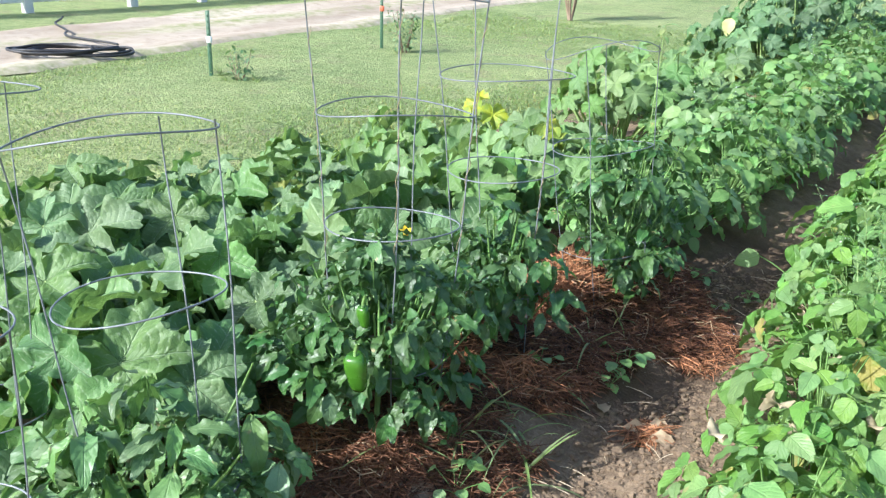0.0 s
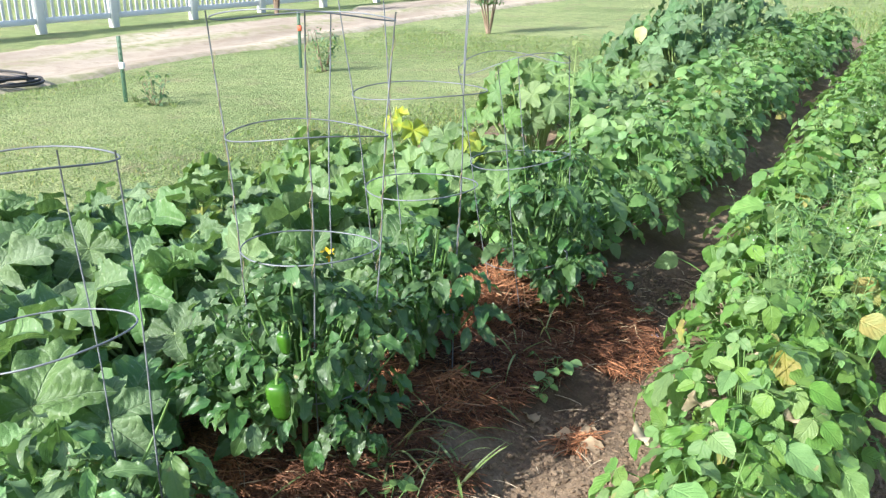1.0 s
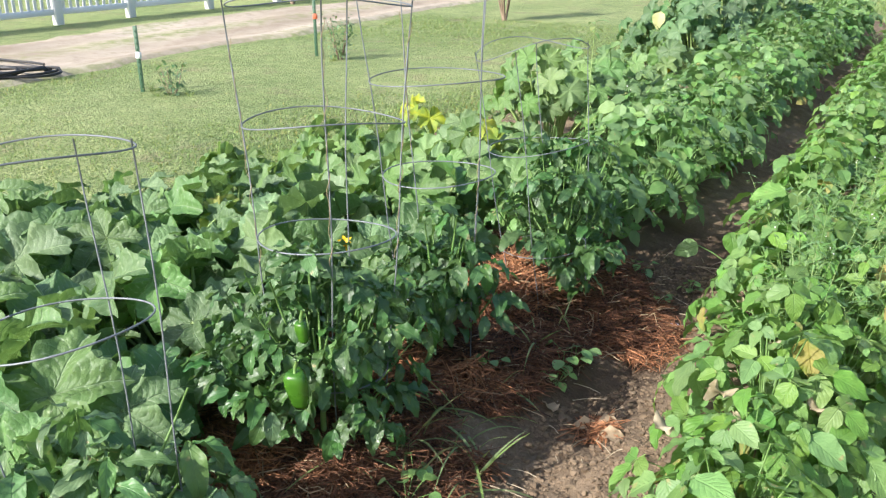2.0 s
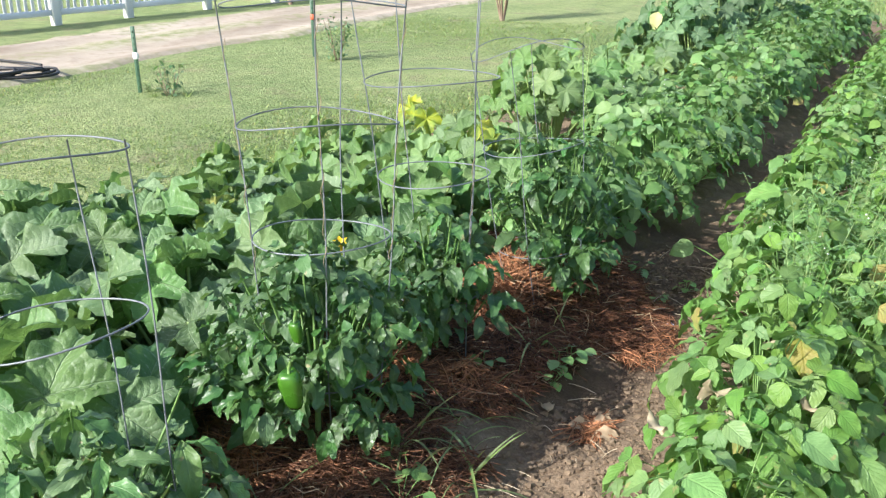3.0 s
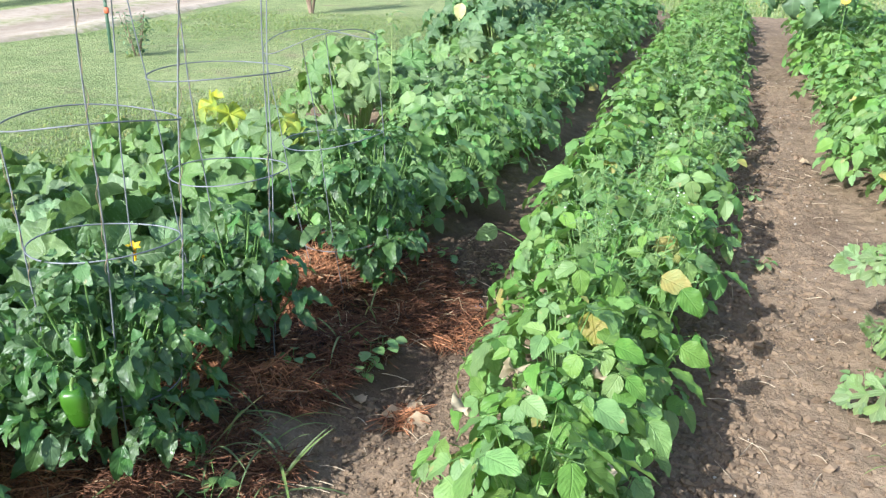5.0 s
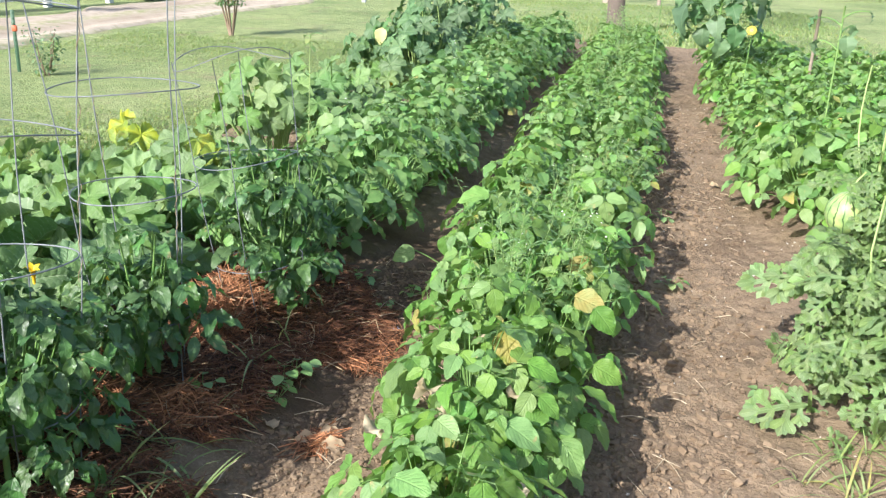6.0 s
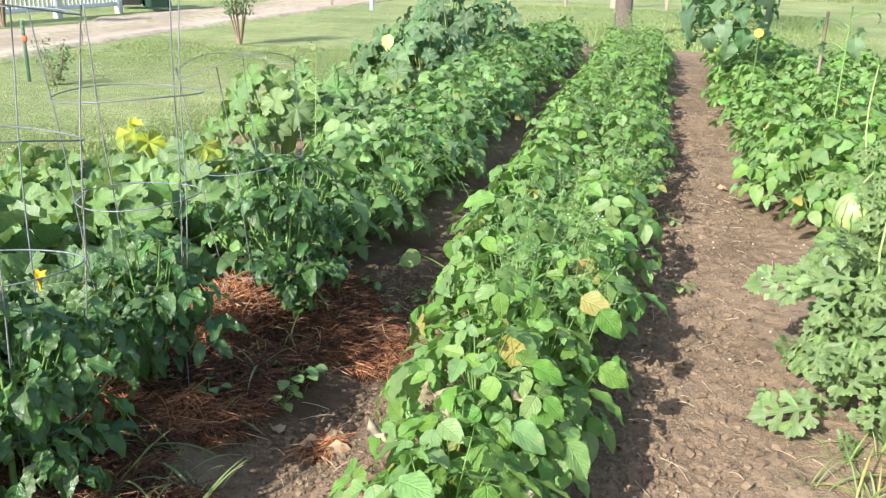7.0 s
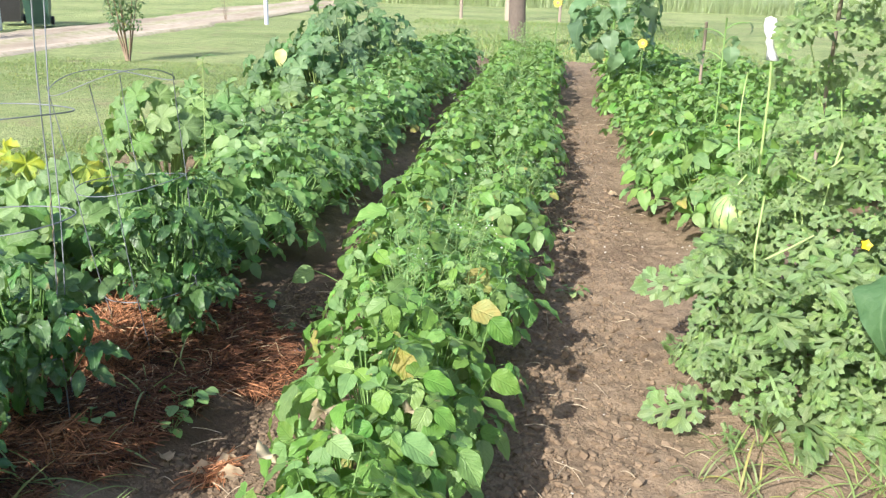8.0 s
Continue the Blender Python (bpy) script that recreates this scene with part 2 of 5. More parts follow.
def soil_material():
    m = Mat("soil")
    big, mid, fine = m.noise(1.3, 4.0), m.noise(14.0, 6.0, 0.65), m.noise(85.0, 4.0, 0.65)
    tone = m.math("ADD", m.math("MULTIPLY", big, 0.5), m.math("MULTIPLY", mid, 0.5))
    colour = m.mix(m.ramp(tone, 0.36, 0.62), (0.14, 0.096, 0.06), (0.3, 0.222, 0.145))
    colour = m.mix(m.math("MULTIPLY", m.ramp(fine, 0.5, 0.66), 0.45), colour, (0.37, 0.285, 0.19))
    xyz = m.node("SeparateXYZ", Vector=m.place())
    # darker soil in a noise-broken patch between the peppers and the beans
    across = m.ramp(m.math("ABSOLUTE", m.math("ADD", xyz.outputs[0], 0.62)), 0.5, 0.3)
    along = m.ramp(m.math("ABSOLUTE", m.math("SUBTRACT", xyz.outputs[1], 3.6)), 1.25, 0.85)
    dark_patch = m.math("MULTIPLY", m.math("MULTIPLY", across, along), m.ramp(m.noise(3.5, 4.0, 0.6), 0.3, 0.5))
    colour = m.mix(m.math("MULTIPLY", dark_patch, 0.75), colour, (0.075, 0.05, 0.033))
    speck = m.node("TexVoronoi", Scale=55.0, Vector=m.place()).outputs["Distance"]
    colour = m.mix(m.math("MULTIPLY", m.ramp(speck, 0.1, 0.06), m.ramp(mid, 0.5, 0.58)), colour, (0.48, 0.42, 0.34))
    height = m.math("ADD", mid, m.math("MULTIPLY", fine, 0.45))
    return m.done(m.surface(colour, 0.95, 0.0, m.bump(height, 0.9, 0.02), 0.15))


def straw_material(name, bright):
    """Needles from near black brown to their brightest tone, in patches."""
    m = Mat(name)
    rnd = m.chance()
    tone = m.math("ADD", m.math("MULTIPLY", rnd, 0.7), m.math("MULTIPLY", m.ramp(m.noise(5.0, 4.0, 0.6), 0.38, 0.62), 0.3))
    colour = m.mix(m.ramp(tone, 0.12, 0.95), (0.04, 0.02, 0.013), bright)
    colour = m.mix(m.ramp(m.math("FRACT", m.math("MULTIPLY", rnd, 17.0)), 0.94, 0.97), colour, (0.46, 0.34, 0.2))
    return m.done(m.surface(colour, 0.6, spec=0.3))


def lawn_material():
    m = Mat("lawn")
    big, mid, fine = m.noise(0.45, 4.0), m.noise(5.0, 5.0, 0.65), m.noise(42.0, 4.0, 0.7)
    tone = m.math("ADD", m.math("MULTIPLY", big, 0.45), m.math("ADD", m.math("MULTIPLY", mid, 0.35), m.math("MULTIPLY", fine, 0.2)))
    colour = m.mix(m.ramp(tone, 0.38, 0.6), (0.2, 0.28, 0.1), (0.46, 0.5, 0.22))
    bare = m.math("MULTIPLY", m.ramp(m.noise(1.6, 5.0, 0.65), 0.54, 0.68), 0.7)
    colour = m.mix(bare, colour, (0.36, 0.31, 0.18))
    colour = m.mix(m.math("MULTIPLY", m.ramp(fine, 0.52, 0.36), 0.6), colour, (0.1, 0.16, 0.05))
    return m.done(m.surface(colour, 0.9, 0.0, m.bump(m.math("ADD", fine, mid), 0.9, 0.05), 0.15))


def road_material():
    m = Mat("sandy_track")
    where = m.node("Mapping", Vector=m.place(), Scale=(1.0, 0.35, 1.0)).outputs[0]
    big, mid, fine = m.noise(1.1, 5.0, 0.6, where), m.noise(6.0, 5.0, 0.65), m.noise(60.0, 4.0, 0.6)
    colour = m.mix(m.ramp(big, 0.35, 0.65), (0.36, 0.29, 0.215), (0.56, 0.475, 0.37))
    colour = m.mix(m.math("MULTIPLY", m.ramp(mid, 0.5, 0.7), 0.5), colour, (0.26, 0.19, 0.13))
    colour = m.mix(m.math("MULTIPLY", m.ramp(m.math("ADD", big, m.math("MULTIPLY", mid, 0.5)), 0.86, 0.98), 0.6), colour, (0.25, 0.28, 0.12))
    x = m.node("SeparateXYZ", Vector=m.place()).outputs[0]
    strip = m.ramp(m.math("ABSOLUTE", m.math("ADD", x, 8.95)), 0.5, 0.1)
    verge = m.ramp(m.math("ABSOLUTE", m.math("ADD", x, 8.85)), 0.95, 1.35)
    worn = m.math("MULTIPLY", m.math("MAXIMUM", strip, verge), m.ramp(m.math("ADD", mid, m.math("MULTIPLY", big, 0.6)), 0.68, 0.95))
    colour = m.mix(worn, colour, (0.27, 0.29, 0.13))
    return m.done(m.surface(colour, 0.95, 0.0, m.bump(m.math("ADD", mid, m.math("MULTIPLY", fine, 0.4)), 0.6, 0.03), 0.15))


def rind_material():
    m = Mat("melon_rind")
    xyz = m.node("SeparateXYZ", Vector=m.local())
    angle = m.math("ARCTAN2", xyz.outputs[0], xyz.outputs[1])
    wob = m.noise(35.0, 4.0, 0.65, m.local())
    band = m.math("ABSOLUTE", m.math("SINE", m.math("ADD", m.math("MULTIPLY", angle, 7.0), m.math("MULTIPLY", wob, 2.2))))
    pale = m.mix(m.ramp(m.noise(14.0, 3.0, 0.6, m.local()), 0.4, 0.62), (0.22, 0.34, 0.12), (0.42, 0.5, 0.18))
    colour = m.mix(m.ramp(band, 0.34, 0.16), pale, (0.05, 0.11, 0.035))
    return m.done(m.surface(colour, m.ramp(wob, 0.3, 0.7, 0.35, 0.5)))


# one straw in two tones: shade on the flat, sunlight on the mounds
STRAW = straw_material("pine_straw", (0.33, 0.15, 0.075))
SUNLIT_STRAW = straw_material("fresh_pine_straw", (0.62, 0.28, 0.13))
SOIL, LAWN, ROAD, RIND = soil_material(), lawn_material(), road_material(), rind_material()


# ---- geometry helpers ----
class Geo:
    """Collects triangles with a uv for each corner point, for one mesh."""

    def __init__(self):
        self.v, self.t, self.uv, self.n = [], [], [], 0

    def add(self, piece, m=None):
        v, t, uv = piece
        if m is not None:
            v = v @ m[:3, :3].T + m[:3, 3]
        self.v.append(v)
        self.t.append(t + self.n)
        self.uv.append(uv)
        self.n += len(v)
        return self

    def mesh(self, name, material, smooth=True):
        v, t, uv = np.concatenate(self.v), np.concatenate(self.t), np.concatenate(self.uv)
        me = bpy.data.meshes.new(name)
        me.vertices.add(len(v))
        me.vertices.foreach_set("co", v.astype(np.float32).ravel())
        me.loops.add(t.size)
        me.loops.foreach_set("vertex_index", t.astype(np.int32).ravel())
        me.polygons.add(len(t))
        me.polygons.foreach_set("loop_start", np.arange(0, t.size, 3, dtype=np.int32))
        me.polygons.foreach_set("loop_total", np.full(len(t), 3, dtype=np.int32))
        me.polygons.foreach_set("use_smooth", np.full(len(t), smooth))
        layer = me.uv_layers.new(name="UVMap")
        layer.data.foreach_set("uv", uv[t.ravel()].astype(np.float32).ravel())
        me.update()
        me.validate()
        me.materials.append(material)
        return me


def mat4(p=(0, 0, 0), az=0.0, pitch=0.0, roll=0.0, s=1.0):
    """+Y turned to the heading az (radians from +X), tipped up by pitch, leaned by roll."""
    return np.array(Matrix.Translation(p) @ Euler((pitch, roll, az - math.pi / 2), "XYZ").to_matrix().to_4x4() @ Matrix.Scale(s, 4)) if roll == 0 else \
        np.array(Matrix.Translation(p) @ Matrix.Rotation(az - math.pi / 2, 4, "Z") @ Matrix.Rotation(pitch, 4, "X") @ Matrix.Rotation(roll, 4, "Y") @ Matrix.Scale(s, 4))


def face(p, normal, az, s=1.0):
    """A leaf at p whose upper side faces along normal, its tip towards the heading az."""
    n = Vector(normal).normalized()
    y = Vector((math.cos(az), math.sin(az), 0))
    y = (y - n * y.dot(n)).normalized()
    x = y.cross(n)
    m = np.eye(4)
    m[:3, 0], m[:3, 1], m[:3, 2], m[:3, 3] = np.array(x) * s, np.array(y) * s, np.array(n) * s, p
    return m


def grid_tris(rows, cols, wrap=False):
    a = np.arange(rows * cols).reshape(rows, cols)
    if wrap:
        a = np.concatenate([a, a[:, :1]], axis=1)
    p, q, r, s = a[:-1, :-1].ravel(), a[:-1, 1:].ravel(), a[1:, 1:].ravel(), a[1:, :-1].ravel()
    return np.concatenate([np.stack([p, q, r], 1), np.stack([p, r, s], 1)])


def blade(length, width, shape=0.6, rows=7, cols=5, fold=0.25, droop=0.6, ripple=0.0, power=0.9, ovate=None):
    """A leaf blade from its base along +Y: shape under 1 puts the widest part near the base; ovate: how blunt its base and its tip are."""
    t = np.linspace(0, 1, rows)
    w = width / 2 * np.clip(np.sin(np.pi * np.clip(t, 0.004, 1) ** shape), 0, 1) ** power
    if ovate:
        a, b = ovate
        w = width / 2 * np.clip(t, 0.006, 1) ** a * (1 - t) ** b / ((a / (a + b)) ** a * (b / (a + b)) ** b)
    w[-1] = width * 0.004
    c = np.linspace(-1, 1, cols)
    x = w[:, None] * c[None, :]
    a = max(abs(droop), 1e-3) * (1 if droop >= 0 else -1)
    y = np.repeat((length * np.sin(a * t) / a)[:, None], cols, 1)
    z = np.repeat((-length * (1 - np.cos(a * t)) / a)[:, None], cols, 1) + fold * np.abs(x)
    if ripple:
        z = z + ripple * np.sin(t * 17 + 2.0)[:, None] * np.abs(c)[None, :] ** 2
    v = np.stack([x, y, z], -1).reshape(-1, 3)
    uv = np.stack([np.repeat((0.5 + 0.5 * c)[None, :], rows, 0), np.repeat(t[:, None], cols, 1)], -1).reshape(-1, 2)
    return v, grid_tris(rows, cols), uv


def tube(points, radius, sides=5):
    """A round rod along a line of points; radius may differ from end to end."""
    p = np.asarray(points, float)
    n = len(p)
    r = np.broadcast_to(np.asarray(radius, float), (n,)) if np.ndim(radius) < 1 or len(np.atleast_1d(radius)) == n else np.linspace(radius[0], radius[1], n)
    d = np.gradient(p, axis=0)
    d /= np.linalg.norm(d, axis=1, keepdims=True) + 1e-9
    ref = np.where(np.abs(d[:, 2:3]) > 0.9, np.array([[1.0, 0, 0]]), np.array([[0, 0, 1.0]]))
    a = np.cross(d, ref)
    a /= np.linalg.norm(a, axis=1, keepdims=True) + 1e-9
    b = np.cross(d, a)
    ang = np.arange(sides) * 2 * np.pi / sides
    v = p[:, None, :] + r[:, None, None] * (np.cos(ang)[None, :, None] * a[:, None, :] + np.sin(ang)[None, :, None] * b[:, None, :])
    v = v.reshape(-1, 3)
    t = grid_tris(n, sides, True)
    caps = [[0, i, i + 1] for i in range(1, sides - 1)] + [[(n - 1) * sides, (n - 1) * sides + i + 1, (n - 1) * sides + i] for i in range(1, sides - 1)]
    return v, np.concatenate([t, np.array(caps)]), np.zeros((len(v), 2)) + 0.5


def arc(a, b, sag=0.0, n=6):
    """A bowed line from a to b."""
    a, b = np.asarray(a, float), np.asarray(b, float)
    s = np.linspace(0, 1, n)[:, None]
    return a + (b - a) * s + np.array([0, 0, 1.0]) * sag * 4 * s * (1 - s)


def lump(radius, squash=(1, 1, 1), seed=0, amount=0.25, sub=1):
    bm = bmesh.new()
    bmesh.ops.create_icosphere(bm, subdivisions=sub, radius=1.0)
    v = np.array([x.co[:] for x in bm.verts])
    t = np.array([[x.index for x in f.verts] for f in bm.faces])
    bm.free()
    r = np.random.default_rng(seed)
    k = r.normal(size=(4, 3))
    v = v * (1 + amount * np.sin(v @ k.T * 2 + r.uniform(0, 6, 4)).mean(1, keepdims=True) * 1.6) * radius * np.asarray(squash)
    return v, t, np.zeros((len(v), 2)) + 0.5


def lattice(x, y, seed):
    """Smooth random heights in 0..1 on the plane."""
    r = np.random.default_rng(seed).random((64, 64))
    xi, yi = np.floor(x).astype(int), np.floor(y).astype(int)
    fx, fy = x - xi, y - yi
    fx, fy = fx * fx * (3 - 2 * fx), fy * fy * (3 - 2 * fy)
    g = lambda i, j: r[(xi + i) % 64, (yi + j) % 64]
    return (g(0, 0) * (1 - fx) + g(1, 0) * fx) * (1 - fy) + (g(0, 1) * (1 - fx) + g(1, 1) * fx) * fy


def part(name, geo, material, parent=None, label="", m=None, smooth=True):
    data = geo if isinstance(geo, bpy.types.Mesh) else geo.mesh(name, material, smooth)
    ob = new(name, data)
    if parent is not None:
        ob.parent = parent
    if m is not None:
        ob.matrix_basis = Matrix(m.tolist()) if isinstance(m, np.ndarray) else m
    if label:
        ob["label"] = label
    return ob


def one(piece, m=None):
    return Geo().add(piece, m)


def box(size, at=(0, 0, 0), bevel=0.004):
    bm = bmesh.new()
    bmesh.ops.create_cube(bm, size=1.0)
    for x in bm.verts:
        x.co = Vector((x.co.x * size[0] + at[0], x.co.y * size[1] + at[1], x.co.z * size[2] + at[2]))
    bmesh.ops.bevel(bm, geom=bm.edges[:], offset=min(bevel, min(size) * 0.3), segments=1, affect="EDGES")
    bmesh.ops.triangulate(bm, faces=bm.faces[:])
    bm.verts.ensure_lookup_table()
    v = np.array([x.co[:] for x in bm.verts])
    bm.verts.index_update()
    t = np.array([[x.index for x in f.verts] for f in bm.faces])
    bm.free()
    return v, t, np.zeros((len(v), 2)) + 0.5


# ---- ground ----
def mulch_edge(y):
    """How far the mulch reaches towards the path between the rows."""
    return np.interp(y, (1.2, 2.04, 2.26, 2.5, 2.68, 2.93, 3.26, 3.55, 3.7, 3.9), (-0.56, -0.49, -0.52, -0.58, -0.5, -0.39, -0.25, -0.3, -0.48, -0.75))


def soil_height(x, y):
    z = 0.030 * (lattice(x * 2.1 + 3, y * 2.1, 1) - 0.5) + 0.016 * (lattice(x * 9 + 1.7 * lattice(x * 4, y * 4, 8), y * 9, 2) - 0.5) + 0.016 * (lattice(x * 23 + 1.3 * lattice(x * 7, y * 7, 9), y * 23 + 1.3 * lattice(x * 8, y * 6, 10), 3) - 0.5)
    bed = np.exp(-((x + 1.0) / 0.42) ** 4) * 0.07 + np.exp(-((x - 0.15) / 0.4) ** 4) * 0.05 + np.exp(-((x - 1.75) / 0.45) ** 4) * 0.05
    bed = bed - 0.03 * np.exp(-((x + 0.42) / 0.14) ** 2)
    near = np.clip((y - 1.0) / 1.0, 0, 1)
    z = z + bed * near + 0.035 * np.clip((mulch_edge(y) - x) / 0.3, 0, 1) * np.clip((3.9 - y) / 0.4, 0, 1) * near * (x > -3)
    rim = 0.35 * (lattice(x * 1.7, y * 1.7, 5) - 0.5)
    edge = np.minimum(np.minimum(x + 3.0, 4.6 - x), np.minimum(y + 0.6, 15.4 - y)) + rim
    return np.where(edge < 0.25, z - (0.25 - edge) * 0.35, z)


def build_ground():
    xs = np.concatenate([[-900, -300, -100, -40, -20], np.linspace(-14, 8, 34), [14, 25, 60, 200, 900]])
    ys = np.concatenate([[-900, -200, -60, -20], np.linspace(-8, 32, 50), [45, 70, 150, 400, 900]])
    gx, gy = np.meshgrid(xs, ys)
    gz = -0.02 + 0.05 * (lattice(gx * 0.35, gy * 0.35, 11) - 0.5) * (np.abs(gx) < 30) - 0.06 * np.exp(-(((gx - 0.8) / 3.4) ** 8 + ((gy - 7.4) / 7.6) ** 8))
    v = np.stack([gx, gy, gz], -1).reshape(-1, 3)
    g = Geo().add((v, grid_tris(len(ys), len(xs)), v[:, :2]))
    tagged(part("ground", g, LAWN), "mown green lawn with thin dry patches", "ground", kind="structure")
    xs = np.concatenate([np.linspace(-3.5, -1.6, 32), np.linspace(-1.57, 2.0, 230), np.linspace(2.06, 5.0, 38)])
    ys = np.concatenate([np.linspace(-1.0, 1.3, 24), np.linspace(1.33, 6.0, 300), np.linspace(6.05, 16.0, 170)])
    gx, gy = np.meshgrid(xs, ys)
    v = np.stack([gx, gy, soil_height(gx, gy)], -1).reshape(-1, 3)
    g = Geo().add((v, grid_tris(len(ys), len(xs)), v[:, :2]))
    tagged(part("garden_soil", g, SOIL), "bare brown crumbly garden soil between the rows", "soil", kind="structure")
    ys = np.linspace(-30, 60, 300)
    cs = np.linspace(0, 1, 26)
    left = -10.1 + 0.7 * (lattice(ys * 0.5, ys * 0 + 2.0, 21) - 0.5) + 0.3 * (lattice(ys * 2.4, ys * 0 + 2.0, 24) - 0.5)
    right = -7.6 + 0.45 * (lattice(ys * 0.6, ys * 0 + 7.0, 22) - 0.5) + 0.25 * (lattice(ys * 2.7, ys * 0 + 5.0, 25) - 0.5)
    gx = left[:, None] + (right - left)[:, None] * cs[None, :]
    gy = np.repeat(ys[:, None], 26, 1)
    ruts = -0.035 * np.exp(-((cs - 0.27) / 0.1) ** 2) - 0.035 * np.exp(-((cs - 0.75) / 0.1) ** 2)
    gz = 0.03 + ruts[None, :] + 0.02 * (lattice(gx * 3, gy * 3, 23) - 0.5) - 0.05 * (np.abs(cs - 0.5) > 0.49)[None, :]
    v = np.stack([gx, gy, gz], -1).reshape(-1, 3)
    tagged(part("dirt_road", Geo().add((v, grid_tris(300, 26), v[:, :2])), ROAD), "pale sandy dirt track with worn wheel ruts", "road", kind="structure")


build_ground()


def scatter_blades(name, label, category, spots, heights, width, material, lean=0.5):
    """Many grass blades as one mesh; spots: n x 3 foot points."""
    n = len(spots)
    az = rng.uniform(0, 2 * np.pi, n)
    side = np.stack([np.cos(az), np.sin(az), az * 0], 1)
    out = np.stack([-np.sin(az), np.cos(az), az * 0], 1)
    h = heights[:, None]
    tilt = rng.uniform(0.1, lean, n)[:, None]
    mid = spots + out * h * tilt * 0.35 + np.array([0, 0, 1.0]) * h * 0.6
    tip = spots + out * h * tilt * 1.1 + np.array([0, 0, 1.0]) * h * (1 - 0.3 * tilt)
    w = width * rng.uniform(0.7, 1.3, n)[:, None]
    v = np.stack([spots - side * w / 2, spots + side * w / 2, mid + side * w * 0.4, mid - side * w * 0.4, tip], 1).reshape(-1, 3)
    base = (np.arange(n) * 5)[:, None]
    t = np.concatenate([base + np.array([[0, 1, 2]]), base + np.array([[0, 2, 3]]), base + np.array([[3, 2, 4]])])
    uv = np.tile(np.array([[0.3, 0], [0.7, 0], [0.65, 0.6], [0.35, 0.6], [0.5, 1.0]]), (n, 1))
    return tagged(part(name, Geo().add((v, t, uv)), material), label, category, kind="stuff")


def lawn_spots(n, x0, x1, y0, y1, bias=1.0):
    x = x1 - (x1 - x0) * rng.random(n) ** bias
    y = y0 + (y1 - y0) * rng.random(n) ** bias
    keep = lattice(x * 1.9, y * 1.9, 31) + 0.5 * lattice(x * 6, y * 6, 32) > 0.42
    x, y = x[keep], y[keep]
    return np.stack([x, y, np.full(len(x), -0.035)], 1)


spots = np.concatenate([lawn_spots(130000, -7.4, -2.5, 0.6, 13.0, 1.35), lawn_spots(9000, -3.6, -2.4, 1.0, 12.0)])
more = lawn_spots(90000, -9.0, 9.0, -6.0, 14.0)
spots = np.concatenate([spots, more[(more[:, 0] > 4.7) | (more[:, 1] < -0.7) | (more[:, 0] < -7.2) & (more[:, 0] < -10.2)]])
scatter_blades("lawn_grass", "short green lawn grass beside the garden", "grass", spots, rng.uniform(0.022, 0.06, len(spots)), 0.009, BLADE, 1.8)
spots = lawn_spots(30000, -3.5, 4.5, 15.0, 26.5, 1.0)
scatter_blades("far_lawn_grass", "mown grass beyond the end of the rows", "grass", spots, rng.uniform(0.04, 0.09, len(spots)), 0.014, BLADE, 0.9)
spots = lawn_spots(110000, -14.0, 14.0, 36.0, 42.0, 1.0)
scatter_blades("tall_grass", "tall pale green uncut grass at the field edge", "grass", spots, rng.uniform(0.3, 0.95, len(spots)), 0.016, TALL_BLADE, 0.9)


# ---- wire cages ----
def cage(x, y, lean, rings, rods, bends=(), top=0.0, vines=(), wire=0.002):
    """A cone of rods that widens upward, with wire rings tied to it; rings: height along the axis and radius; rods and vines by their turn round it."""
    thing = new("tomato_cage")
    thing.matrix_basis = pose(x, y, 0.02)
    d = np.array([lean[0], lean[1], 1.0])
    d /= np.linalg.norm(d)
    u = np.cross(d, [0, 1.0, 0])
    u /= np.linalg.norm(u)
    w = np.cross(d, u)
    zs, rs = np.array(rings).T
    slope = (rs[-1] - rs[0]) / (zs[-1] - zs[0])
    at = lambda z, a, r=0.0: d * z + (rs[0] + slope * (z - zs[0]) + r) * (math.cos(a) * u + math.sin(a) * w)
    for k, a in enumerate(rods):
        pts = [at(z, a) + np.array([0.003 * math.sin(9 * z + k), 0.003 * math.cos(7 * z + k), 0]) for z in np.linspace(-0.1, zs[-1] + top, 11)]
        part("rod", one(tube(pts, wire, 6)), WIRE, thing)
    for i, (z, r) in enumerate(rings):
        bend = bends[i] if i < len(bends) else 0.005
        turn = np.linspace(0, 2 * np.pi, 41)
        pts = [d * (z + bend * math.sin(2 * a + 1.0 + i)) + (r + 0.003 * math.sin(3 * a + i)) * (math.cos(a) * u + math.sin(a) * w) for a in turn]
        part("ring", one(tube(pts, wire * 1.04, 6)), WIRE, thing)
    for a, z0, z1 in vines:
        n = int((z1 - z0) * 80) + 8
        f = np.linspace(0, 1, n)
        pts = [at(z0 + (z1 - z0) * q, a) + 0.0045 * (math.cos(q * n * 0.75) * u + math.sin(q * n * 0.75) * w) * (0.7 + 0.5 * math.sin(q * 21)) for q in f]
        part("dried_tendril", one(tube(pts, 0.0012, 4)), TENDRIL, thing, "dried brown vine tendril wound on the rod")
    return tagged(thing, "galvanised wire tomato cage standing over a pepper plant", "tomato cage", "tomato cages")


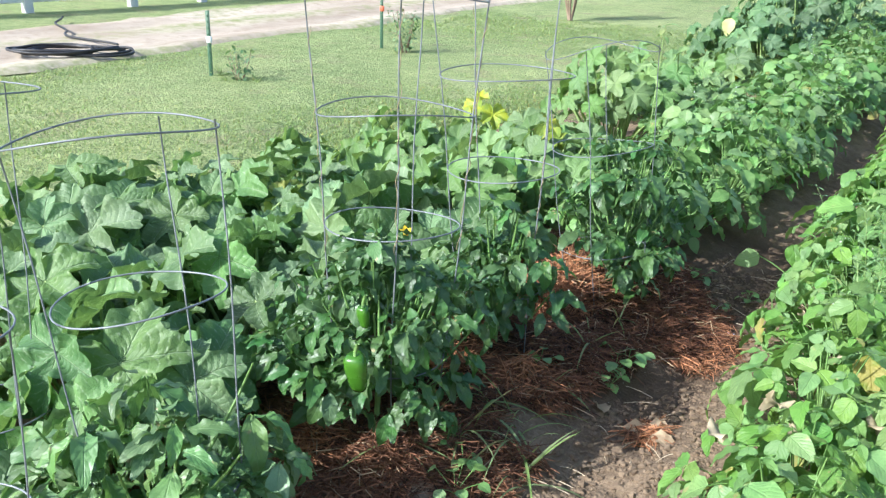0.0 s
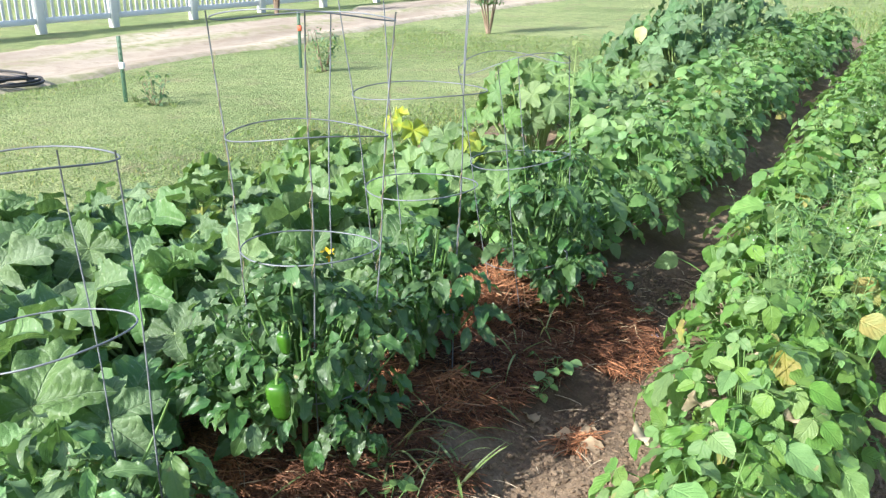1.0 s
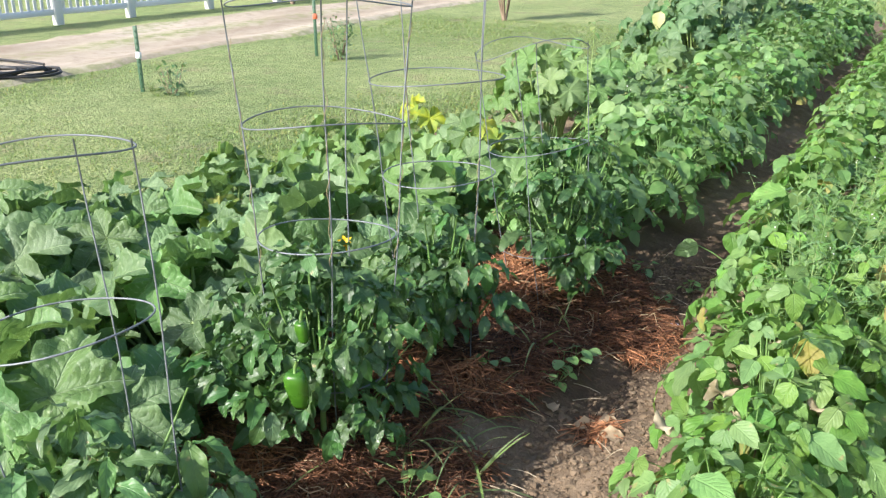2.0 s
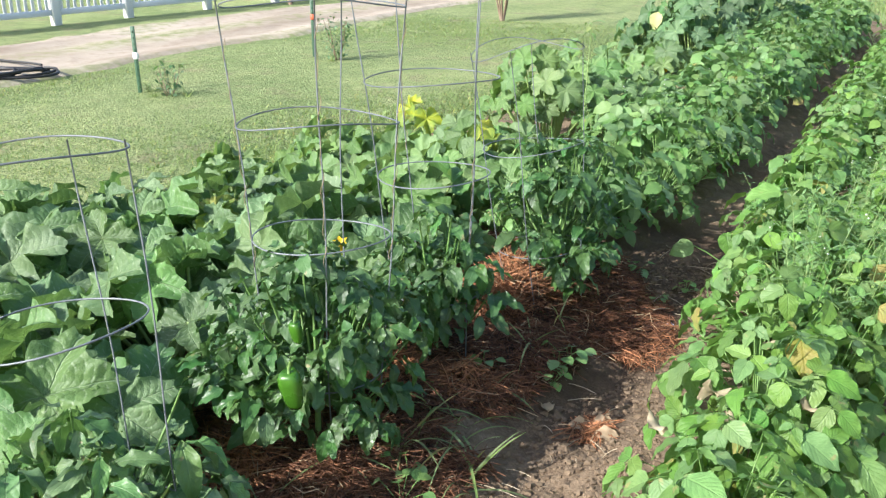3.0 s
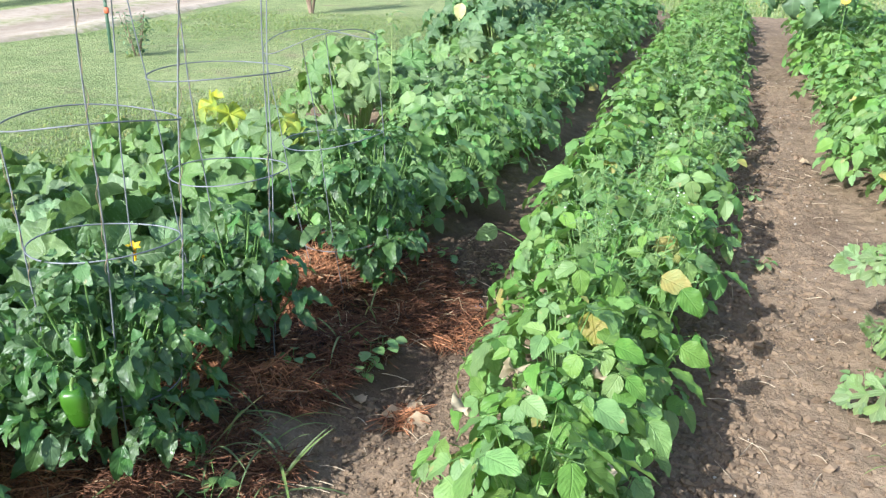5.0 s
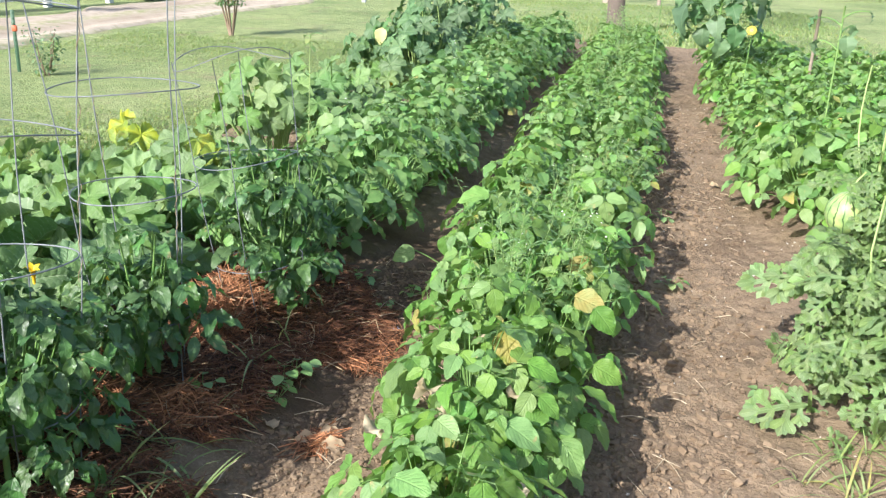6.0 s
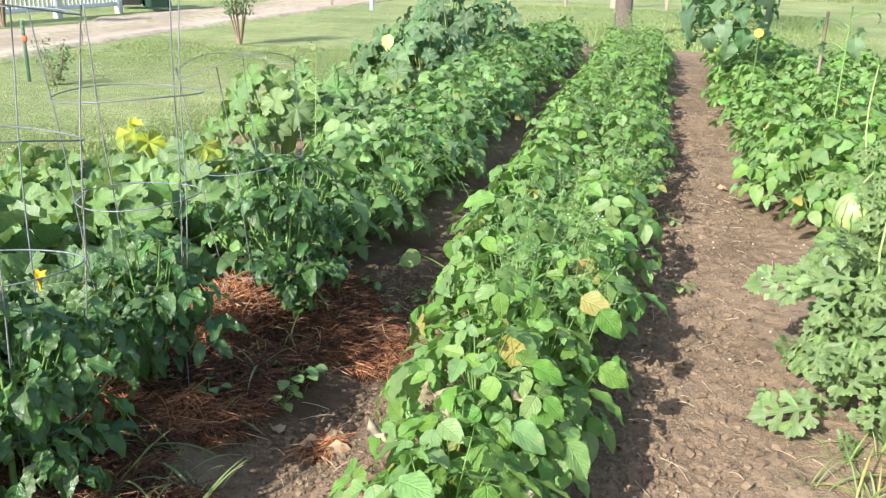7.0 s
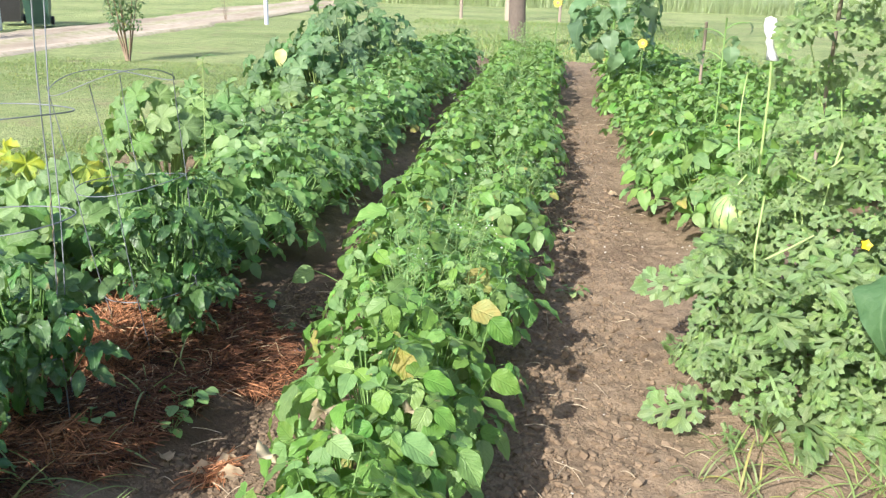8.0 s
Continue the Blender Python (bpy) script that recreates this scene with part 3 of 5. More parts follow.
cage(-1.02, 0.825, (-0.05, 0.05), ((0.42, 0.17), (0.8, 0.18)), (0.7, 2.3, 3.9, 5.4))
cage(-1.52, 1.22, (-0.05, 0.05), ((0.3, 0.14), (1.08, 0.18)), (0.9, 3.0, 5.1))
cage(-0.9, 1.283, (-0.138, 0.02), ((0.3, 0.15), (0.737, 0.172), (1.075, 0.2)), (1.05, 4.1, 5.15), (0.004, 0.006, 0.012))
cage(-0.923, 2.019, (-0.047, 0.082), ((0.3, 0.155), (0.685, 0.184), (0.994, 0.209), (1.285, 0.231)), (0.79, 2.27, 3.7, 5.06), (0.003, 0.005, 0.012, 0.012), 0.01, ((0.79, 0.6, 1.2), (2.27, 0.65, 1.25), (3.7, 0.62, 1.24)))
cage(-0.938, 2.668, (-0.044, 0.024), ((0.3, 0.15), (0.7, 0.183), (1.009, 0.214), (1.34, 0.24)), (0.6, 2.79, 4.45, 5.76), (0.003, 0.005, 0.006, 0.008), 0.1, ((2.79, 0.5, 0.8), (5.76, 0.75, 1.2)))
cage(-0.79, 3.226, (-0.12, 0.021), ((0.3, 0.16), (0.688, 0.185), (1.048, 0.205)), (0.6, 1.75, 3.6, 5.06), (0.004, 0.008, 0.03), wire=0.0016)

# ---- leaf shapes ----
def squash_blade(radius, seed, cut=(0.48, 0.62)):
    """A broad five-lobed blade, pleated along its veins, with a toothed wavy rim."""
    r = np.random.default_rng(seed)
    n = 85
    a = np.linspace(-math.pi * 0.985, math.pi * 0.985, n)
    veins = (0.0, 1.05, -1.05, 2.05, -2.05)
    sinus = r.uniform(*cut)
    out = np.full(n, sinus)
    for c, h in zip(veins, (1.0, 0.95, 0.95, 0.86, 0.86)):
        out = np.maximum(out, sinus + (h * r.uniform(0.9, 1.06) - sinus) * np.exp(-(np.abs(a - c) / r.uniform(0.34, 0.42)) ** 2.6))
    out = out * (1 - 0.6 * np.exp(-((np.abs(a) - math.pi) / 0.26) ** 2))
    out = out * (1 + 0.13 * np.abs(((a * 4.3 + r.uniform(0, 1)) % 1.0) - 0.5) * 2 + r.normal(0, 0.026, n))
    fr = np.array([0.03, 0.18, 0.36, 0.54, 0.72, 0.87, 1.0])
    rr = fr[:, None] * out[None, :] * radius
    x, y = rr * np.sin(a)[None, :], rr * np.cos(a)[None, :]
    d = np.min(np.abs(a[:, None] - np.array(veins)[None, :]), axis=1)
    pleat = np.clip(d / 0.52, 0, 1)[None, :]
    f = fr[:, None]
    z = radius * (r.uniform(-0.05, 0.28) * f ** 1.3 + r.uniform(0.06, 0.19) * pleat * f ** 1.2 - r.uniform(0.05, 0.4) * (1 - pleat) * f ** 3)
    z = z + r.uniform(-0.15, 0.18) * np.abs(x) - r.uniform(0.0, 0.5) * np.clip(y, 0, None) ** 2 / radius
    z = z + radius * 0.035 * np.sin(x / radius * 11 + r.uniform(0, 6)) * np.sin(y / radius * 9 + r.uniform(0, 6)) + radius * 0.04 * np.sin(a * 13 + r.uniform(0, 6))[None, :] * f ** 3
    v = np.stack([x, y, z], -1).reshape(-1, 3)
    uv = np.stack([0.5 + x / (2 * radius), 0.5 + y / (2 * radius)], -1).reshape(-1, 2)
    return v, grid_tris(7, n), uv


def melon_blade(length, seed):
    """A deeply cut blade: pairs of blunt lobes along a midrib, each lobe cut again into rounded ends."""
    r = np.random.default_rng(seed)
    g = Geo()

    def lobe(base, ang, l, wide, lift):
        m = np.array(Matrix.Translation((base[0], base[1], lift)) @ Matrix.Rotation(-ang, 4, "Z") @ Matrix.Rotation(r.uniform(-0.18, 0.12), 4, "Y"))
        g.add(blade(l, l * wide, 1.0, 7, 3, r.uniform(0.05, 0.3), r.uniform(0.0, 0.5), 0.0, ovate=(0.62, 0.3)), m)

    g.add(blade(0.84, 0.1, 1.0, 9, 3, 0.15, 0.05, ovate=(0.25, 0.2)))
    for s, l, ang in ((0.1, 0.34, 1.45), (0.3, 0.44, 1.12), (0.52, 0.36, 0.95), (0.7, 0.27, 0.8)):
        for side in (-1, 1):
            k, a, p = l * r.uniform(0.82, 1.12), side * (ang + r.uniform(-0.12, 0.12)), np.array([0.0, s + r.uniform(-0.03, 0.03)])
            lobe(p, a, k, 0.33, 0.002 * side + 0.003 * s)
            for turn, at, part_of in ((0.75, 0.38, 0.52), (-0.7, 0.42, 0.5), (0.6, 0.62, 0.36)):
                q = p + np.array([math.sin(a), math.cos(a)]) * k * at
                lobe(q, a + side * turn, k * part_of * r.uniform(0.85, 1.15), 0.5, 0.004 + 0.002 * turn)
    for turn, at, l in ((0.0, 0.72, 0.28), (0.55, 0.76, 0.2), (-0.55, 0.76, 0.2)):
        lobe((0.0, at), turn, l, 0.45, 0.006)
    v, t, uv = np.concatenate(g.v), np.concatenate(g.t), np.concatenate(g.uv)
    x, y = v[:, 0], v[:, 1]
    v[:, 2] += -r.uniform(0.05, 0.4) * y ** 2 - r.uniform(0.1, 0.7) * x ** 2 + r.uniform(0.0, 0.2) * np.abs(x) + 0.02 * np.sin(13 * y + r.uniform(0, 6)) + 0.03 * np.sin(12 * x + 7 * y + r.uniform(0, 6))
    return v * length, t, uv


def bean_leaf(size, seed, rows=11, cols=7, wide=(0.57, 0.72)):
    """Three broad pointed leaflets on a short common stalk."""
    r = np.random.default_rng(seed)
    g = Geo()
    for ang, off, k in ((0.0, 0.3, 1.0), (1.4, 0.06, 0.92), (-1.4, 0.06, 0.92)):
        m = np.array(Matrix.Translation((math.sin(ang) * 0.05 * size, off * size, 0)) @ Matrix.Rotation(-ang + r.uniform(-0.2, 0.2), 4, "Z") @ Matrix.Rotation(r.uniform(-0.55, 0.1), 4, "X") @ Matrix.Rotation(r.uniform(-0.35, 0.35), 4, "Y"))
        g.add(blade(size * k * r.uniform(0.9, 1.1), size * k * r.uniform(*wide), 0.58, rows, cols, r.uniform(-0.05, 0.35), r.uniform(0.1, 0.9), 0.035 * size, ovate=(0.46, 0.92)), m)
    g.add(tube(arc((0, -0.02, -0.005), (0, 0.32 * size, 0), 0.004, 3), 0.0016, 4))
    return np.concatenate(g.v), np.concatenate(g.t), np.concatenate(g.uv)


# ---- pepper plants ----
pepper_leaves = [one(blade(uL, uL * 0.46, 0.72, 10, 5, fo, dr, 0.006, ovate=(0.7, 0.95))).mesh("leaf", PEPPER) for uL, dr, fo in ((0.085, 0.7, 0.3), (0.105, 1.2, 0.5), (0.065, 0.3, 0.2), (0.115, 0.9, 0.15), (0.1, 1.6, 0.6), (0.1, 0.5, 0.4))]


sunlit_leaves = [one(blade(uL, uL * 0.37, 0.72, 10, 5, fo, dr, 0.007, ovate=(0.7, 0.95))).mesh("leaf", PEPPER_SUNLIT) for uL, dr, fo in ((0.11, 0.7, 0.3), (0.14, 1.2, 0.5), (0.09, 0.4, 0.2), (0.15, 0.9, 0.15), (0.13, 1.5, 0.6), (0.13, 0.6, 0.4))]


def pepper_plant(x, y, height, spread, n, label, leaves=pepper_leaves, whorl=6, size=(0.5, 1.05), clear=()):
    plant = new("pepper_plant")
    z0 = float(soil_height(np.array([x]), np.array([y]))[0])
    plant.matrix_basis = pose(x, y, z0)
    part("stem", one(tube(arc((0, 0, -0.03), (0.01, 0, height * 0.4), 0, 5), (0.009, 0.007), 6)), STEM, plant)
    lines = []
    for k in range(11):
        a = k * 2.4 + uni(-0.3, 0.3)
        r = spread * uni(0.3, 0.85)
        end = (math.cos(a) * r, math.sin(a) * r, height * uni(0.5, 0.97))
        line = arc((0.01, 0, height * uni(0.12, 0.4)), end, -0.03, 7)
        part("branch", one(tube(line, (0.006, 0.0025), 5)), STEM, plant)
        lines.append(line)
    twigs = Geo()
    for i in range(n // whorl):
        a = i * 2.399
        el = math.asin(uni(-0.85, 1.0))
        k = uni(0.42, 0.98)
        tip = np.array([math.cos(a) * math.cos(el) * spread * k, math.sin(a) * math.cos(el) * spread * k, max(0.07, height * (0.5 + 0.48 * math.sin(el) * k))])
        twigs.add(tube(arc(tip * 0.72 + np.array([0, 0, -0.01]), tip, 0.0, 4), (0.003, 0.002), 4))
        for j in range(whorl):
            b = a + j * 2.399 + uni(-0.4, 0.4)
            off = uni(0.005, 0.04)
            q = tip + np.array([math.cos(b) * off, math.sin(b) * off, uni(-0.035, 0.015)])
            if any(np.linalg.norm(q - np.array(c)) < r for c, r in clear):
                continue
            part("leaf", leaves[int(rng.integers(0, 6))], None, plant, m=mat4(q, b, uni(-0.95, 0.3), uni(-0.6, 0.6), uni(*size)))
    tagged(part("twig", twigs, STEM, plant), kind="stuff")
    return tagged(plant, label, "pepper plant", "pepper plants")


def bell_pepper(parent, p, size=1.0, turn=0.0):
    """A lobed hanging fruit with its short stalk."""
    a = np.linspace(0, 2 * np.pi, 25)[:-1]
    prof = [(0.004, 0.0), (0.024, 0.006), (0.036, -0.006), (0.038, -0.03), (0.034, -0.06), (0.029, -0.085), (0.021, -0.1), (0.008, -0.102), (0.002, -0.096)]
    v = np.array([[0.78 * r * (1 + 0.10 * math.cos(3 * t + turn)) * math.cos(t), 0.78 * r * (1 + 0.10 * math.cos(3 * t + turn)) * math.sin(t), z] for r, z in prof for t in a]) * size
    fruit = part("fruit", one((v, grid_tris(len(prof), 24, True), np.zeros((len(v), 2)))), FRUIT, parent, "glossy green bell pepper hanging among the leaves", pose(*p, 6, -4, 0))
    part("stalk", one(tube([(0, 0, -0.002), (0.004, 0.0, 0.015), (0.012, 0.004, 0.035)], 0.0045, 6)), STEM, fruit)


LBL = "dark green glossy pepper plant in a wire cage"
pepper_plant(-1.02, 0.72, 0.5, 0.26, 120, LBL)
pepper_plant(-0.97, 1.27, 0.6, 0.29, 500, "leafy green pepper plant under a wire cage", sunlit_leaves, 9, (0.5, 1.1))
p2 = pepper_plant(-0.95, 2.0, 0.62, 0.3, 640, "dark green pepper plant with a hanging green pepper", size=(0.52, 1.02), clear=(((0.19, -0.33, 0.34), 0.1), ((0.2, -0.33, 0.45), 0.07)))
bell_pepper(p2, (0.145, -0.265, 0.365), 0.95, 0.5)
bell_pepper(p2, (0.1, -0.18, 0.45), 0.55, 1.5)
pepper_plant(-0.92, 2.6, 0.54, 0.2, 320, LBL)
pepper_plant(-0.8, 3.32, 0.68, 0.25, 480, LBL)

# ---- squash plants ----
squash_leaves = [one(squash_blade(0.185, 40 + k)).mesh("leaf", SQUASH) for k in range(9)]
light_squash_leaves = [one(squash_blade(0.17, 160 + k, (0.58, 0.72))).mesh("leaf", SQUASH_LIGHT) for k in range(8)]
shaded_squash_leaves = [one(squash_blade(0.175, 190 + k, (0.5, 0.66))).mesh("leaf", SQUASH_SHADED) for k in range(8)]
yellow_leaves = [one(squash_blade(0.15, 60 + k, (0.56, 0.68))).mesh("leaf", SQUASH_YELLOW) for k in range(3)]
ZL = "sprawling green squash plant with broad lobed leaves"


squash_plants = []


def squash_flower(parent, p, s=1.0):
    g = Geo()
    for k in range(5):
        g.add(blade(0.075 * s, 0.04 * s, 0.8, 5, 3, 0.3, 0.9), mat4((0, 0, 0), k * 1.257, 1.0))
    g.add(tube([(0, 0, -0.05), (0, 0, 0.004)], (0.004, 0.008), 6))
    part("flower", g, PETAL, parent, "orange yellow squash blossom", pose(*p, uni(-20, 20), uni(-20, 20), 0))


def add_yellow_leaf(plant, p, up, az, s):
    """A single leaf gone yellow, on a stalk of its own."""
    q = np.array(p) - np.array(plant.matrix_basis.translation)
    part("petiole", one(tube(arc((q[0] * 0.4, q[1] * 0.4, 0.03), q, 0.02, 6), (0.0085, 0.005), 6)), PALE_STEM, plant)
    part("leaf", yellow_leaves[int(rng.integers(0, 3))], None, plant, "yellowed leaf", face(q, up, az, s))


def squash_plant(x, y, n, height, spread, size=1.0, yellow=0, flowers=0, label=ZL, upright=0.0, meshes=squash_leaves, light=0.0):
    plant = new("squash_plant")
    plant.matrix_basis = pose(x, y, 0.02)
    for k in range(3):
        a = uni(0, 6.3)
        part("vine", one(tube(arc((0, 0, 0.01), (math.cos(a) * spread * 0.6, math.sin(a) * spread * 0.6, 0.06), 0.04, 6), (0.016, 0.01), 6)), PALE_STEM, plant)
    for i in range(n):
        a = i * 2.399 + uni(-0.4, 0.4)
        f = math.sqrt((i + 0.5) / n)
        r = spread * f * uni(0.85, 1.1)
        h = height * (1.0 - 0.4 * f * f) * (uni(0.7, 1.1) if i % 3 else uni(0.35, 0.7))
        top = np.array([math.cos(a) * r, math.sin(a) * r, h])
        foot = np.array([math.cos(a) * r * 0.35, math.sin(a) * r * 0.35, 0.03])
        part("petiole", one(tube(arc(foot, top, 0.02, 6), (0.0085, 0.005), 6)), PALE_STEM, plant)
        mesh = yellow_leaves[i % 2] if i < yellow else meshes[int(rng.integers(0, len(meshes)))]
        s = size * uni(0.7, 1.15)
        up = (math.cos(a) * (0.2 + 0.4 * f) - 0.25 + uni(-0.45, 0.45), math.sin(a) * (0.2 + 0.4 * f) - 0.45 + uni(-0.45, 0.45), 0.85 - 0.35 * upright)
        part("leaf", mesh, None, plant, "yellowed leaf" if i < yellow else "", face(top, up, a + uni(-0.7, 0.7), s))
    for k in range(flowers):
        squash_flower(plant, (uni(-0.3, 0.3), uni(-0.3, 0.3), height * uni(0.3, 0.5)))
    squash_plants.append(plant)
    return tagged(plant, label, "squash plant", "squash plants")


for x, y, n, h, sp in ((-1.5, 0.75, 18, 0.36, 0.4), (-2.1, 1.0, 18, 0.36, 0.42), (-1.5, 1.5, 22, 0.46, 0.38), (-2.15, 1.75, 20, 0.4, 0.42), (-1.58, 2.15, 24, 0.46, 0.4), (-2.25, 2.45, 20, 0.36, 0.42), (-2.7, 2.15, 20, 0.44, 0.4), (-2.95, 2.6, 14, 0.38, 0.3),
                       (-1.64, 2.8, 22, 0.44, 0.4), (-2.3, 3.1, 20, 0.36, 0.42), (-1.64, 3.5, 22, 0.46, 0.42), (-2.3, 3.8, 20, 0.36, 0.42), (-1.6, 4.15, 20, 0.46, 0.4), (-2.3, 4.4, 16, 0.34, 0.4), (-2.8, 3.0, 14, 0.32, 0.34), (-2.85, 3.7, 12, 0.28, 0.3), (-2.8, 4.5, 12, 0.28, 0.3)):
    if y < 3.3:
        squash_plant(x, y, n, h, sp, 0.95, flowers=1 if n == 24 else 0)
    else:
        squash_plant(x, y, int(n * 1.35), h * 0.92, sp, 0.85, meshes=light_squash_leaves)
p = squash_plant(-1.98, 4.75, 20, 0.36, 0.36, 0.8, label="squash plant with several bright yellow leaves", meshes=light_squash_leaves)
for spot, up, az, s in (((-2.34, 4.7, 0.43), (-0.4, -0.5, 0.75), -2.0, 0.75), ((-2.18, 4.62, 0.4), (0.5, -0.6, 0.7), -0.8, 0.6), ((-2.42, 4.85, 0.36), (0.2, -0.3, 0.9), 2.8, 0.6), ((-1.8, 4.55, 0.42), (0.55, -0.35, 0.9), -0.3, 0.75), ((-1.68, 4.5, 0.36), (0.2, -0.7, 0.5), -1.6, 0.5)):
    add_yellow_leaf(p, spot, up, az, s)
squash_plant(-1.85, 5.6, 46, 0.66, 0.46, 0.7, upright=0.35, meshes=light_squash_leaves, label="tall bushy green squash plant with upright leaves")
squash_plant(-1.65, 6.3, 36, 0.56, 0.42, 0.68, upright=0.3, meshes=light_squash_leaves)
squash_plant(-2.15, 6.9, 24, 0.5, 0.42, 0.75, flowers=1, meshes=light_squash_leaves)
squash_plant(-1.8, 7.8, 24, 0.5, 0.42, 0.75, flowers=2, meshes=light_squash_leaves)
for x, y, h in ((-1.75, 9.0, 0.7), (-2.25, 9.4, 0.62), (-1.65, 9.9, 0.98), (-2.1, 10.4, 0.9), (-1.55, 10.8, 0.78)):
    squash_plant(x, y, 44, h * uni(0.95, 1.1), 0.48, 0.74, upright=0.5, meshes=shaded_squash_leaves, label="tall dark green squash plant at the row end")

# blossoms and dead leaves seen low between the squash leaves
for x, y, z in ((-1.3, 2.6, 0.44), (-1.28, 2.95, 0.28), (-1.3, 1.67, 0.36), (-1.5, 1.9, 0.16)):
    squash_flower(squash_plants[0], np.array([x, y, z]) - np.array(squash_plants[0].matrix_basis.translation), uni(0.36, 0.46))
for x, y, z, s in ((-2.6, 3.35, 0.13, 1.0), (-2.55, 2.75, 0.14, 0.95), (-2.5, 3.6, 0.12, 0.8), (-2.5, 4.75, 0.13, 1.0), (-2.9, 5.0, 0.1, 0.9), (-1.9, 3.2, 0.12, 0.9), (-1.95, 1.9, 0.12, 0.9)):
    ob = part("dead_squash_leaf", one(blade(0.15, 0.12, 0.7, 12, 9, 0.9, 1.9, 0.03)), DEAD)
    ob.matrix_basis = Matrix(mat4((x, y, z), uni(-3, 0), 0.3, uni(-0.5, 0.5), s).tolist())
    tagged(ob, "crumpled brown dead squash leaf under green leaves", "dry leaf", "dead squash leaves")
add_yellow_leaf(squash_plants[0], (-2.2, 2.9, 0.3), (0.4, -0.7, 0.6), 0.3, 0.7)

# ---- bean rows ----
BL = "bushy green bean plant in a dense row"
fine_leaves = [one(bean_leaf(s, 80 + k)).mesh("leaf", BEAN) for k, s in enumerate((0.115, 0.135, 0.1, 0.125, 0.09, 0.14))]
dark_fine_leaves = [one(bean_leaf(s, 100 + k)).mesh("leaf", BEAN_DARK) for k, s in enumerate((0.11, 0.125, 0.1, 0.115, 0.09, 0.13))]
coarse_leaves = [bean_leaf(s, 90 + k, 6, 3, (0.64, 0.8)) for k, s in enumerate((0.095, 0.11, 0.08, 0.1))]


def bean_plant(n, detailed, dark):
    plant = new("bean_plant")
    stems, foliage = Geo(), Geo()
    for k in range(4):
        a = k * 1.57 + uni(-0.4, 0.4)
        stems.add(tube(arc((0, 0, -0.02), (math.cos(a) * 0.12, math.sin(a) * 0.12, 0.24), 0.02, 5), (0.005, 0.003), 5))
    for i in range(n):
        a = i * 2.399 + uni(-0.5, 0.5)
        f = math.sqrt((i + 0.6) / n)
        r = 0.28 * f * uni(0.7, 1.1)
        h = 0.40 * (1 - 0.66 * f * f) * (uni(0.85, 1.1) if i % 4 else uni(0.4, 0.7)) + 0.02
        p = np.array([math.cos(a) * r, math.sin(a) * r, h])
        stems.add(tube(arc(np.array([p[0] * 0.3, p[1] * 0.3, h * 0.45]), p, 0.02, 4), (0.0024, 0.0018), 4))
        up = (math.cos(a) * 0.7 * f - 0.12 + uni(-0.35, 0.35), math.sin(a) * 0.7 * f - 0.08 + uni(-0.35, 0.35), 0.85)
        m = face(p, up, a + uni(-0.7, 0.7), uni(0.36, 1.0))
        if detailed:
            part("leaf", (dark_fine_leaves if dark else fine_leaves)[int(rng.integers(0, 6))], None, plant, m=m)
        else:
            foliage.add(coarse_leaves[int(rng.integers(0, 4))], m)
    part("stem", stems, STEM, plant)
    if not detailed:
        tagged(part("foliage", foliage, BEAN_DARK if dark else BEAN, plant), kind="stuff")
    return tagged(plant, BL, "bean plant", "bean rows")


near_beans = {False: [bean_plant(44, True, False) for k in range(5)], True: [bean_plant(42, True, True) for k in range(3)]}
far_beans = {False: [bean_plant(48, False, False) for k in range(4)], True: [bean_plant(48, False, True) for k in range(4)]}
used = set()


def plant_row(x, y0, y1, step, tall, near_until, dark, half=0.16, bed=None):
    """bed: the row's middle and half width at some distances along it."""
    y = y0
    k = 0
    while y < y1:
        kinds = (near_beans if y < near_until else far_beans)[dark]
        idx = int(rng.integers(0, len(kinds)))
        if bed:
            x, half = (float(np.interp(y, bed[0], b)) for b in bed[1:])
        px, py = x + (half if k % 2 else -half) * min(1.0, 0.25 + (y - y0)) + uni(-0.05, 0.05), y + uni(-0.04, 0.04)
        z = float(soil_height(np.array([px]), np.array([py]))[0])
        s = tall * uni(0.82, 1.12)
        src = kinds[idx]
        m = pose(px, py, z, uni(-6, 6), uni(-6, 6), uni(0, 360))
        if src.name not in used:
            used.add(src.name)
            ob = src
            ob.matrix_basis = m
        else:
            ob = copy_thing(src, m)
        ob.scale = (s, s, s)
        y += step * uni(0.85, 1.15)
        k += 1


plant_row(0.2, 1.98, 14.0, 0.155, 0.98, 5.2, False, bed=((2.0, 2.4, 2.85, 3.3, 4.2, 5.5), (0.17, 0.18, 0.22, 0.17, 0.15, 0.15), (0.07, 0.08, 0.07, 0.13, 0.17, 0.22)))
plant_row(-0.95, 3.75, 13.2, 0.17, 1.12, 5.6, True)
plant_row(1.62, 5.2, 12.6, 0.16, 1.15, 6.0, False, 0.24)
plant_row(2.35, 6.0, 12.4, 0.2, 1.05, 0.0, False, 0.24)
plant_row(3.15, 5.6, 12.6, 0.22, 1.1, 0.0, False, 0.26)

